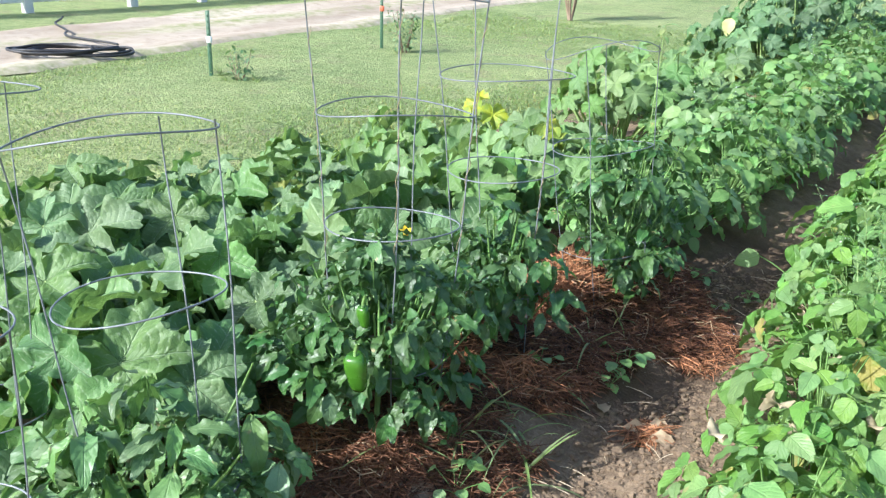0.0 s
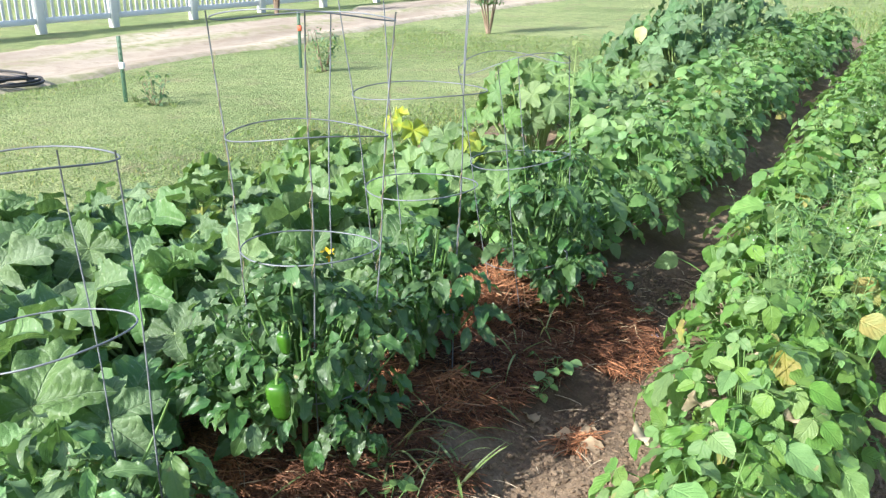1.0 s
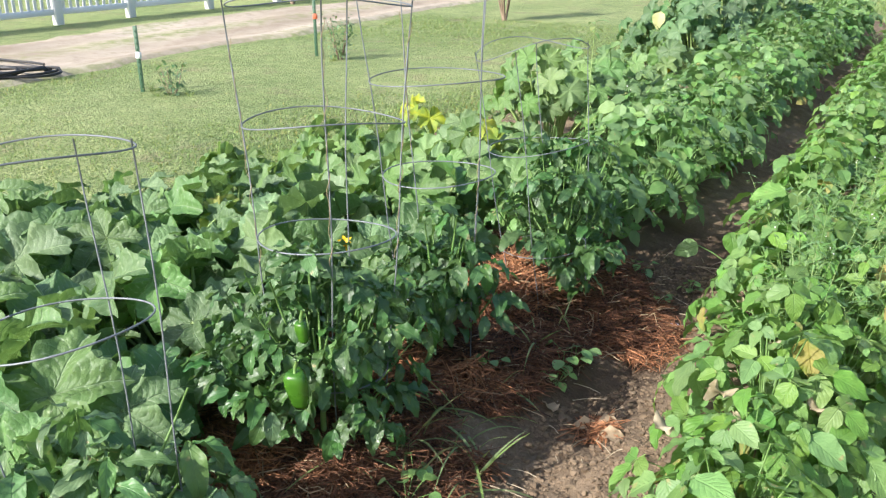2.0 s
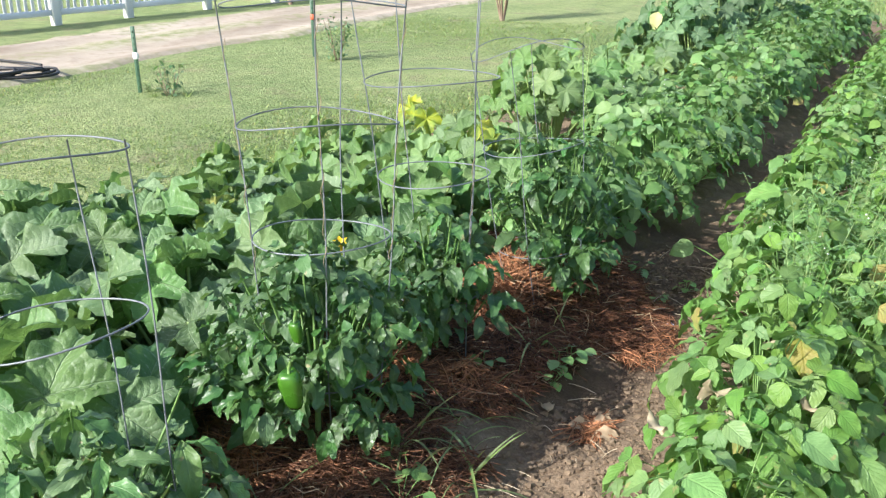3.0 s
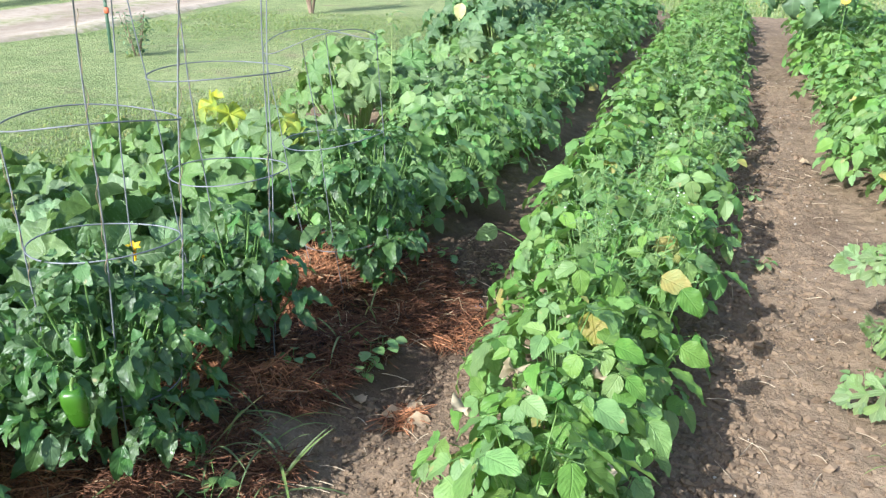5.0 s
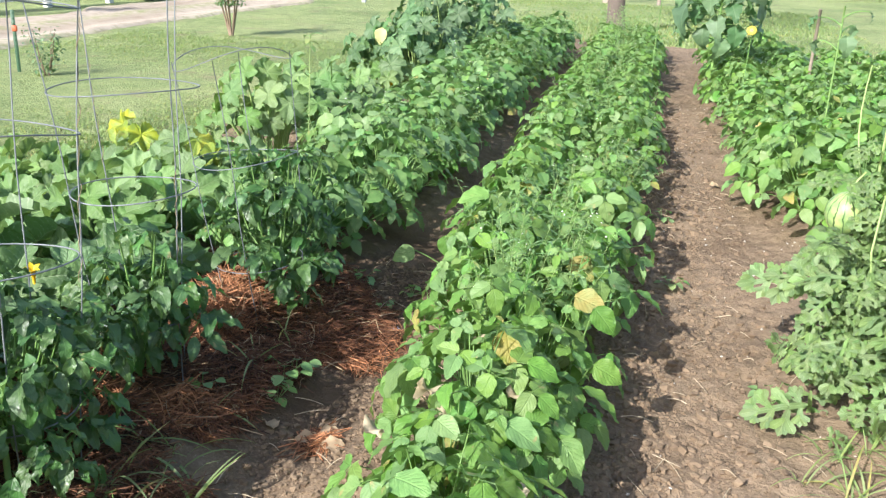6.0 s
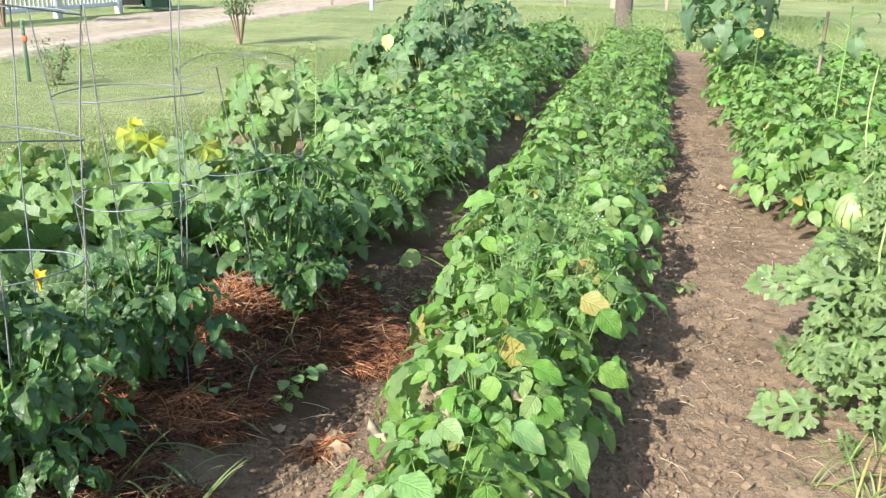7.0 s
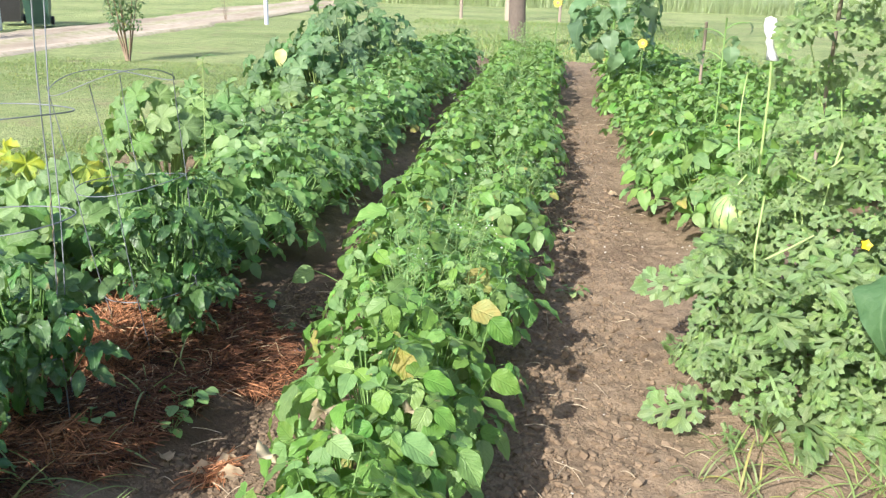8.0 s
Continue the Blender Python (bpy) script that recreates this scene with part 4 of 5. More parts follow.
# ---- pine straw, clods, litter ----
def straw():
    """Needles lying in drifts, and heaped into loose mounds by the plants."""
    n = 24000
    y = rng.uniform(1.2, 3.85, n)
    x = -1.4 + (mulch_edge(y) + 1.4) * rng.random(n) ** 0.85
    clump = lattice(x * 6, y * 6, 77)
    rim = mulch_edge(y) + 0.16 * (lattice(x * 9, y * 9, 79) - 0.65)
    keep = (x < rim) & (clump > np.where(x > rim - 0.09, 0.45, 0.1))
    x, y, clump = x[keep], y[keep], clump[keep]
    lift = 0.05 * np.clip(clump - 0.35, 0, 1) * rng.random(len(x))
    steep = rng.uniform(0.004, 0.03, len(x))
    old = len(x)
    for cx, cy, r, h, n in ((-0.93, 3.06, 0.15, 0.14, 2600), (-1.0, 3.3, 0.1, 0.1, 700), (-0.36, 3.2, 0.12, 0.03, 220), (-1.02, 2.56, 0.11, 0.09, 800), (-0.96, 2.4, 0.1, 0.08, 700), (-0.74, 2.5, 0.1, 0.06, 300), (-0.36, 2.6, 0.06, 0.02, 160), (-1.1, 1.8, 0.13, 0.05, 900), (-0.85, 3.15, 0.1, 0.1, 500)):
        a, q = rng.uniform(0, 6.3, n), np.sqrt(rng.random(n))
        x, y = np.concatenate([x, cx + np.cos(a) * q * r]), np.concatenate([y, cy + np.sin(a) * q * r * 1.2])
        lift = np.concatenate([lift, h * (1 - q * q) * rng.uniform(0.3, 1.0, n)])
        steep = np.concatenate([steep, np.full(n, 0.4 * h)])
    n = len(x)
    in_mound = np.arange(n) >= old
    a = lattice(x * 3, y * 3, 78) * 9 + rng.uniform(-1.5, 1.5, n)
    l = np.where(np.arange(n) % 5 > 0, rng.uniform(0.02, 0.055, n), rng.uniform(0.05, 0.09, n))[:, None]
    d = np.stack([np.cos(a), np.sin(a), 0 * a], 1)
    side = np.stack([-np.sin(a), np.cos(a), 0 * a], 1)
    c = np.stack([x, y, soil_height(x, y) + rng.uniform(0.001, 0.016, n) + lift], 1)
    rise = lambda lo, hi: np.stack([0 * x, 0 * x, rng.uniform(0, 1, n) * (hi - lo) + lo], 1)
    line = np.stack([c - d * l + rise(-steep, steep), c + rise(0 * x, 0 * x + 0.01), c + d * l + side * rng.uniform(-0.02, 0.02, n)[:, None] + rise(-steep - 0.004, steep)], 1)
    r = rng.uniform(0.0009, 0.0019, n)[:, None, None]
    up = np.array([0, 0, 1.0])
    v = np.stack([line + r * side[:, None, :], line - r * side[:, None, :], line + r * 1.4 * up], 2).reshape(-1, 3)
    k = np.array([[i * 3 + j, i * 3 + (j + 1) % 3, i * 3 + 3 + j] for i in range(2) for j in range(3)] + [[i * 3 + (j + 1) % 3, i * 3 + 3 + (j + 1) % 3, i * 3 + 3 + j] for i in range(2) for j in range(3)])
    t = (np.arange(n) * 9)[:, None, None] + k[None]
    for name, which, mat, label in (("pine_straw", ~in_mound, STRAW, "dark weathered pine straw mulch round the peppers"), ("fresh_pine_straw", in_mound, SUNLIT_STRAW, "orange brown pine straw heaped in loose mounds")):
        g = Geo().add((v, t[which].reshape(-1, 3), np.zeros((len(v), 2)) + 0.5))
        tagged(part(name, g, mat), label, "mulch", kind="stuff")


straw()


def litter():
    lumps = [lump(1.0, (1, 0.8, 0.62 + 0.06 * k), k, 0.95, 1) for k in range(5)]
    g = Geo()
    for i in range(21000):
        x, y = (uni(0.42, 0.45 + 0.8 * uni(0.2, 1)), 2.0 + 7.0 * uni(0, 1) ** 1.8) if i % 4 else (uni(-0.62, -0.1), uni(1.8, 4.2))
        if x < 0 and x < float(mulch_edge(y)):
            continue
        s = min(0.014 if x > 0 else 0.009, float(rng.gamma(1.0, 0.0034))) + 0.0018
        g.add(lumps[i % 5], mat4((x, y, float(soil_height(np.array([x]), np.array([y]))[0]) + s * 0.2), uni(0, 6), 0, 0, s))
    tagged(part("soil_clods", g, CLOD, smooth=False), "loose crumbly clods of brown soil", "soil", kind="stuff")
    g = Geo()
    for i in range(260):
        x, y = uni(0.55, 1.6), uni(2.2, 9.5)
        s = uni(0.002, 0.006)
        g.add(lumps[i % 5], mat4((x, y, float(soil_height(np.array([x]), np.array([y]))[0]) + s * 0.4), uni(0, 6), 0, 0, s))
    tagged(part("pebbles", g, PEBBLE), "small pale pebbles on the soil", "pebbles", kind="stuff")
    g = Geo()
    for i in range(170):
        x, y = (uni(0.55, 1.2), uni(2.0, 9.0)) if i % 3 else (uni(-0.6, -0.1), uni(2.0, 4.4))
        a, l = uni(0, 6.3), uni(0.03, 0.14)
        z = float(soil_height(np.array([x]), np.array([y]))[0]) + 0.008
        g.add(tube(arc((x, y, z), (x + math.cos(a) * l, y + math.sin(a) * l, z + uni(-0.003, 0.02)), uni(0, 0.012), 4), 0.0014, 4))
    tagged(part("dry_stalks", g, TWIG), "thin dry stalks lying on the soil", "plant litter", kind="stuff")


litter()


# ---- watermelon on its trellis ----
melon_leaves = [one(melon_blade(s, 120 + k)).mesh("leaf", MELON_LEAF) for k, s in enumerate((0.18, 0.21, 0.16, 0.2, 0.17, 0.22, 0.14))]


def trellis():
    thing = new("trellis")
    thing.matrix_basis = pose(1.42, 3.95, 0.0, 0, 0, 0)
    for x, y in ((0.22, 0.1), (1.6, 0.35)):
        part("stake", one(tube([(x, y, -0.1), (x, y, 0.8), (x, y, 1.62)], 0.008, 7)), WOOD, thing)
    for z in (0.5, 0.95, 1.3, 1.5):
        part("wire", one(tube(arc((0.22, 0.1, z), (1.6, 0.35, z + 0.02), -0.02, 9), 0.003, 5)), WIRE, thing)
    return tagged(thing, "wire trellis on wooden stakes under watermelon vines", "trellis")


# pale bare shoots at the front of the vine, each through three points
SHOOTS = (((1.59, 3.6, 0.9), (1.56, 3.57, 0.78), (1.54, 3.54, 0.66)), ((1.44, 3.55, 0.79), (1.5, 3.55, 0.76), (1.59, 3.56, 0.86)),
          ((1.33, 3.5, 0.72), (1.31, 3.45, 0.53), (1.37, 3.4, 0.1)), ((1.34, 3.44, 0.5), (1.42, 3.42, 0.56), (1.5, 3.45, 0.6)), ((1.41, 3.85, 1.26), (1.6, 3.9, 1.29), (1.82, 4.0, 1.27)))


def melon_vine():
    plant = new("watermelon_vine")
    plant.matrix_basis = pose(1.5, 3.8, 0.0)
    vines = []
    for k in range(14):
        x0, y0 = uni(-0.1, 1.2), uni(-0.35, 0.1)
        x1 = x0 + uni(-0.2, 0.3)
        s = np.linspace(0, 1, 14)
        ph, top = uni(0, 6), uni(1.0, 1.45)
        vines.append(np.stack([x0 + (x1 - x0) * s + 0.05 * np.sin(s * 6 + ph), y0 + (0.25 - y0) * s + 0.05 * np.cos(s * 5 + ph), 0.03 + s * top], 1))
    vines.append(np.stack([np.linspace(-0.09, -0.16, 14) + 0.008 * np.sin(np.linspace(0, 9, 14)), np.linspace(-0.04, -0.02, 14), np.linspace(0.02, 1.26, 14)], 1))
    for k in range(10):
        a, l, x0 = uni(-2.9, -1.2), uni(0.4, 0.8), uni(0.0, 0.9)
        s = np.linspace(0, 1, 9)
        vines.append(np.stack([x0 + np.cos(a) * l * s + 0.04 * np.sin(s * 7), np.sin(a) * l * s, 0.06 + 0.08 * np.sin(s * 3)], 1))
    for a, b, c in SHOOTS:
        s = np.linspace(0, 2, 11)
        vines.append(np.stack([np.interp(s, (0, 1, 2), (a[k], b[k], c[k])) for k in range(3)], 1) - np.array([1.5, 3.8, 0.0]))
    for k, pts in enumerate(vines):
        part("vine", one(tube(pts, (0.0065, 0.005) if k == 14 else (0.005, 0.0035) if k > 25 else (0.006, 0.003), 5)), PALE_STEM, plant)
    # the mass of leaves: low and spreading towards the path, climbing to head height on the wires
    for i in range(900):
        if i % 5 < 2:
            x, y = uni(-0.42, 1.1), uni(-0.85, 0.05)
            d = max(0.0, -0.28 - x) + max(0.0, -0.62 - y)
            z = max(uni(0.12, 1.0) * (0.62 - 0.9 * d - 0.25 * max(0, -y - 0.3)), 0.06)
            up = (uni(-0.9, 0.5), uni(-1.0, 0.3), 0.8)
        else:
            z = uni(0.15, 1.5)
            x, y = uni(-0.24 if z < 0.6 else -0.08, 1.3), uni(-0.3, 0.3)
            y = y - 0.3 * max(0.0, 0.9 - z)
            up = (uni(-0.9, 0.3), uni(-1.2, 0.1), uni(0.25, 0.9))
        a = uni(-3.6, 0.3)
        part("leaf", melon_leaves[i % 7], None, plant, m=face((x, y, z), up, a, uni(0.6, 1.15) * (1.0 if z < 0.55 else 0.8)))
    for i in range(26):
        z = uni(0.1, 0.92)
        part("leaf", melon_leaves[i % 7], None, plant, m=face((-0.11 + uni(-0.09, 0.09), -0.06 + uni(-0.08, 0.08), z), (uni(-0.8, 0.4), uni(-1.0, 0.1), 0.7), uni(-3.4, 0.2), uni(0.4, 0.7)))
    for q, up, a in (((-0.27, -0.19, 0.68), (0.1, -0.7, 0.7), -0.1), ((-0.14, -0.2, 0.6), (0.4, -0.9, 0.5), -0.4), ((-0.26, -0.03, 0.7), (-0.2, -0.5, 0.9), -3.0), ((-0.14, -0.2, 0.6), (0.1, -0.9, 0.4), -2.7), ((-0.18, -0.21, 0.5), (0.0, -0.8, 0.6), -2.2)):
        part("leaf", melon_leaves[2], None, plant, m=face(q, up, a, 0.75))
    for p in ((0.12, -0.5, 0.62), (0.6, -0.35, 0.9)):
        f = Geo()
        for k in range(5):
            f.add(blade(0.022, 0.018, 0.9, 4, 3, 0.2, 0.4), mat4((0, 0, 0), k * 1.257, 0.5))
        part("flower", f, PETAL, plant, "small yellow watermelon flower", pose(*p, 60, 0, 0))
    return tagged(plant, "climbing watermelon vine with pale deeply cut leaves", "watermelon vine")


trellis()
melon_vine()


def watermelon(p, r):
    thing = new("watermelon")
    thing.matrix_basis = pose(*p, 10, -6, 0)
    a = np.linspace(0, 2 * np.pi, 33)[:-1]
    lat = np.linspace(-math.pi / 2 + 0.02, math.pi / 2 - 0.02, 18)
    v = np.array([[r * math.cos(b) * math.cos(t), r * math.cos(b) * math.sin(t), r * 1.08 * math.sin(b)] for b in lat for t in a])
    part("rind", one((v, grid_tris(18, 32, True), np.zeros((len(v), 2)))), RIND, thing)
    part("stalk", one(tube([(0, 0, r * 1.04), (0.01, 0.02, r * 1.3), (0.06, 0.05, r * 1.9)], 0.004, 5)), PALE_STEM, thing)
    return tagged(thing, "small pale watermelon with thin dark stripes among leaves", "watermelon")


watermelon((1.27, 3.72, 0.585), 0.074)


def cloth_tie(p):
    """A crumpled strip knotted in the middle, its ends flaring."""
    a = np.linspace(0, 2 * np.pi, 15)[:-1]
    prof = ((-0.09, 0.002, 0.034), (-0.086, 0.027, 0.026), (-0.06, 0.023, 0.014), (-0.03, 0.017, 0.004), (-0.012, 0.022, 0.0), (0.004, 0.018, 0.0), (0.03, 0.027, -0.004), (0.06, 0.028, -0.008), (0.086, 0.024, -0.012), (0.094, 0.004, -0.014))
    v = np.array([[o + r * math.cos(t) * (1 + 0.28 * math.sin(4 * t + 30 * z)), 0.7 * r * math.sin(t) * (1 + 0.28 * math.cos(3 * t + 20 * z)), z] for z, r, o in prof for t in a])
    ob = part("cloth_tie", one((v, grid_tris(len(prof), 14, True), np.zeros((len(v), 2)))), CLOTH)
    ob.matrix_basis = pose(*p)
    ob.scale = (0.72, 0.72, 0.85)
    return tagged(ob, "white cloth strip tied round the vine stem", "cloth tie")


cloth_tie((1.34, 3.78, 1.23))


# ---- sunflower plant at the far end ----
def sunflower(x, y, h, n, lean, low=0.38, size=1.0, big=()):
    plant = new("sunflower_plant")
    plant.matrix_basis = pose(x, y, 0.0)
    line = arc((0, 0, -0.05), (lean, 0.05, h), 0.0, 8)
    part("stem", one(tube(line, (0.02 * size ** 1.6, 0.012 * size), 7)), STEM, plant)
    meshes = [one(blade(s, s * 0.72, 0.55, 9, 7, f, d, 0.03, 0.9)).mesh("leaf", SUNFLOWER) for s, d, f in ((0.29, 1.3, 0.2), (0.22, 0.8, 0.4), (0.31, 1.7, 0.3), (0.26, 1.1, 0.05), (0.19, 0.6, 0.5))]
    stalks = Geo()
    for i in range(n):
        z = h * (low + (0.98 - low) * i / n)
        a = i * 2.4
        p = np.array([lean * z / h, 0.05 * z / h, z])
        q = p + np.array([math.cos(a) * 0.33 * size, math.sin(a) * 0.33 * size, 0.05])
        stalks.add(tube(arc(p, q, 0.02, 4), (0.007, 0.004), 5))
        part("leaf", meshes[i % 5], None, plant, m=mat4(q, a, uni(-1.4, 0.1), uni(-0.5, 0.5), size * uni(0.6, 1.15)))
    for q, a, s in big:
        part("leaf", meshes[2], None, plant, m=mat4(q, a, -0.5, 0.3, s))
        stalks.add(tube(arc((lean, 0.05, q[2] - 0.05), q, 0.02, 4), (0.007, 0.004), 5))
    part("leaf_stalk", stalks, STEM, plant)
    return plant


tagged(sunflower(1.12, 9.7, 1.6, 62, 0.02, big=(((0.22, -0.3, 1.12), -0.2, 1.5), ((0.3, -0.2, 1.3), 0.0, 1.5), ((-0.3, -0.3, 1.0), -2.4, 1.2))), "sunflower plant with large drooping dark green leaves", "sunflower")
tagged(sunflower(1.75, 6.9, 1.16, 6, 0.0, 0.7, 0.5), "young sunflower plant with broad flat leaves", "sunflower")

young = sunflower(1.76, 3.0, 0.6, 4, 0.0, 0.5, 0.45, (((-0.15, -0.03, 0.62), -2.5, 0.85), ((-0.1, -0.12, 0.5), -1.9, 0.7)))
tagged(young, "young broad-leaved sunflower plant beside the watermelon vine", "sunflower")

def bloom(p, r):
    head = new("sunflower_bloom")
    head.matrix_basis = pose(*p, 70, 0, -10)
    for k in range(15):
        part("petal", one(blade(r, r * 0.4, 0.8, 5, 3, 0.2, 0.3)), PETAL, head, m=mat4((0, 0, 0), k * 0.4189, 0.15))
    part("disc", one(lump(r * 0.4, (1, 1, 0.35), 3, 0.02, 2)), TENDRIL, head, "brown flower centre")
    part("stem", one(tube([(0, 0, -0.01), (0, -0.03, -0.06), (0, -p[2] * 0.94, -0.2)], (0.004, 0.005), 6)), STEM, head)
    return tagged(head, "small yellow sunflower bloom above the beans", "sunflower")


bloom((1.31, 8.3, 0.86), 0.045)
bloom((0.55, 9.4, 1.14), 0.05)

for x, y, z, s in ((-2.2, 9.1, 0.62, 1.1), (-0.84, 7.75, 0.44, 0.75), (-0.83, 6.6, 0.42, 0.5)):
    ob = part("pale_dying_leaf", one(blade(0.17, 0.12, 0.7, 9, 7, 0.3, 0.7, 0.01)), FADED)
    ob.matrix_basis = Matrix(face((x, y, z), (0.1, -0.9, 0.4), -1.5, s).tolist())
    tagged(ob, "pale yellowish dying leaf standing out among green ones", "leaf", "pale leaves")

# ---- weeds ----
def weed(x, y, h, spread, n, name="wispy_weed", label="pale feathery weed growing among the beans", size=0.035, narrow=0.3):
    plant = new(name)
    plant.matrix_basis = pose(x, y, 0.02)
    leaves, stems, florets = Geo(), Geo(), Geo()
    for k in range(n):
        a = uni(0, 6.3)
        r = spread * math.sqrt(uni(0, 1))
        end = np.array([math.cos(a) * r, math.sin(a) * r, h * uni(0.6, 1.0)])
        line = arc((0, 0, 0), end, uni(0.0, 0.08), 10)
        stems.add(tube(line, (0.002, 0.0008), 4))
        if k % 9 == 0:
            for j in range(2):
                florets.add(lump(uni(0.002, 0.004), (1, 1, 0.8), j, 0.2, 1), mat4(line[-1] + rng.normal(0, 0.015, 3)))
        for j in range(30):
            p = line[int(rng.integers(2, 10))]
            b = uni(0, 6.3)
            leaves.add(blade(size, size * narrow, 0.9, 3, 3, 0.1, 0.5), mat4(p, b, uni(-0.3, 0.9), 0.0, uni(0.6, 1.3)))
    tagged(part("stem", stems, PALE_STEM, plant), kind="stuff")
    tagged(part("foliage", leaves, WEED, plant), kind="stuff")
    tagged(part("floret", florets, WHITE_BLOOM, plant, "tiny white flower heads"), kind="stuff")
    return tagged(plant, label, "weed", "weeds")


for x, y, h in ((0.1, 3.4, 0.5), (0.22, 3.65, 0.5), (0.14, 3.1, 0.46), (-0.02, 3.7, 0.46), (0.12, 3.9, 0.48), (0.3, 3.3, 0.46)):
    weed(x, y, h + 0.07, 0.22, 18, size=0.042, narrow=0.22)
for x, y, h in ((0.15, 12.2, 0.62), (-0.05, 13.0, 0.75), (0.3, 13.4, 0.7), (0.1, 14.0, 0.7), (-1.0, 10.6, 0.55), (-0.85, 11.6, 0.6), (-1.05, 12.4, 0.6), (-0.9, 13.1, 0.6), (1.5, 10.8, 0.6), (1.8, 11.6, 0.6), (-1.5, 6.2, 0.6), (0.2, 8.6, 0.5), (0.0, 10.2, 0.52), (-1.1, 8.3, 0.5), (0.3, 5.1, 0.44), (0.0, 5.9, 0.46), (0.35, 6.7, 0.48), (-0.05, 7.6, 0.48), (0.25, 9.4, 0.52), (0.1, 11.2, 0.58), (-0.75, 5.2, 0.46), (-1.1, 6.4, 0.5), (-0.8, 7.4, 0.5), (-0.85, 9.4, 0.54), (-1.25, 10.0, 0.6), (-0.7, 12.2, 0.6), (1.9, 8.0, 0.56), (1.5, 9.3, 0.56), (2.2, 7.1, 0.56), (0.4, 12.8, 0.66), (-0.15, 13.6, 0.7)) + tuple((uni(-0.1, 0.45), 4.4 + 0.55 * k, 0.5 + 0.014 * k) for k in range(17)) + tuple((uni(-1.25, -0.7), 4.2 + 0.6 * k, 0.54 + 0.014 * k) for k in range(15)):
    weed(x, y, h, 0.26, 14, size=0.04)


def sprout(x, y, h):
    """A tall thin weed with a few leaves at its top."""
    plant = new("tall_weed")
    plant.matrix_basis = pose(x, y, 0.02)
    part("stem", one(tube(arc((0, 0, -0.03), (0.03, 0.0, h), 0.0, 8), (0.004, 0.0025), 5)), PALE_STEM, plant)
    for k in range(6):
        part("leaf", one(blade(0.09, 0.035, 0.7, 8, 5, 0.3, 0.9, ovate=(0.7, 0.9))), WEED, plant, m=mat4((0.03, 0, h - 0.012 * k), k * 2.4, 0.5 - 0.15 * k, 0.0, 1.0 if k < 3 else 0.7))
    return tagged(plant, "tall thin weed with a tuft of leaves on top", "weed")


sprout(-1.48, 5.3, 0.9)


def seedling(x, y, size, n=7, label="small round-leaved weed seedling on the mulch"):
    plant = new("weed_seedling")
    plant.matrix_basis = pose(x, y, float(soil_height(np.array([x]), np.array([y]))[0]))
    g = Geo()
    for k in range(n):
        a = k * 2.4
        r = size * uni(0.5, 1.8)
        p = (math.cos(a) * r, math.sin(a) * r, size * uni(0.6, 1.8))
        part("stem", one(tube(arc((0, 0, 0), p, 0.004, 4), 0.0013, 4)), STEM, plant)
        part("leaf", one(blade(size, size * 0.9, 0.75, 6, 5, 0.15, 0.6, power=0.7)), WEED, plant, m=mat4(p, a, uni(-0.5, 0.2)))
    return tagged(plant, label, "weed", "weed seedlings")


for x, y, s in ((-0.62, 1.92, 0.04), (-0.66, 2.02, 0.035), (-0.57, 2.84, 0.05), (-0.55, 2.9, 0.045), (-0.75, 2.62, 0.035), (-0.55, 2.74, 0.035), (-0.48, 3.65, 0.03), (-0.4, 3.85, 0.035), (-0.62, 3.8, 0.04), (1.06, 3.3, 0.04), (0.72, 4.3, 0.04), (-1.15, 1.72, 0.035), (0.68, 5.3, 0.04)):
    seedling(x, y, s)


def grass_tuft(x, y, n, h, width=0.008, label="tuft of coarse green grass on the soil"):
    tuft = new("grass_tuft")
    tuft.matrix_basis = pose(x, y, float(soil_height(np.array([x]), np.array([y]))[0]))
    for k in range(n):
        a = uni(0, 6.3)
        part("blade", one(blade(h * uni(0.6, 1.2), width * uni(0.5, 1.0), 0.5, 8, 3, 0.3, uni(0.5, 2.0), power=0.5)), BLADE, tuft, m=mat4((uni(-0.03, 0.03), uni(-0.03, 0.03), 0), a, uni(0.3, 1.2)))
    return tagged(tuft, label, "grass", "grass tufts")


for x, y, n, h in ((1.22, 2.72, 14, 0.26), (1.38, 2.85, 14, 0.24), (1.5, 3.0, 12, 0.24), (1.3, 3.0, 12, 0.16), (1.6, 2.75, 14, 0.26), (1.28, 2.62, 12, 0.2), (1.46, 2.66, 14, 0.22), (1.1, 2.8, 7, 0.18), (1.72, 2.95, 10, 0.24), (1.18, 2.95, 8, 0.14), (-0.74, 2.1, 8, 0.2), (-0.66, 2.3, 9, 0.2), (-0.85, 1.95, 7, 0.2), (-0.7, 3.1, 7, 0.14), (-0.55, 2.15, 6, 0.16)):
    grass_tuft(x, y, n, h)
for x, y, n, h in ((-0.9, 2.39, 5, 0.2), (-0.6, 2.23, 8, 0.26), (-0.75, 2.3, 8, 0.24), (-0.53, 2.1, 6, 0.22), (-0.72, 2.08, 7, 0.24), (-0.7, 2.85, 6, 0.2), (-0.66, 2.55, 5, 0.18)):
    grass_tuft(x, y, n, h, 0.009, "sprawling grass strands growing through the mulch")

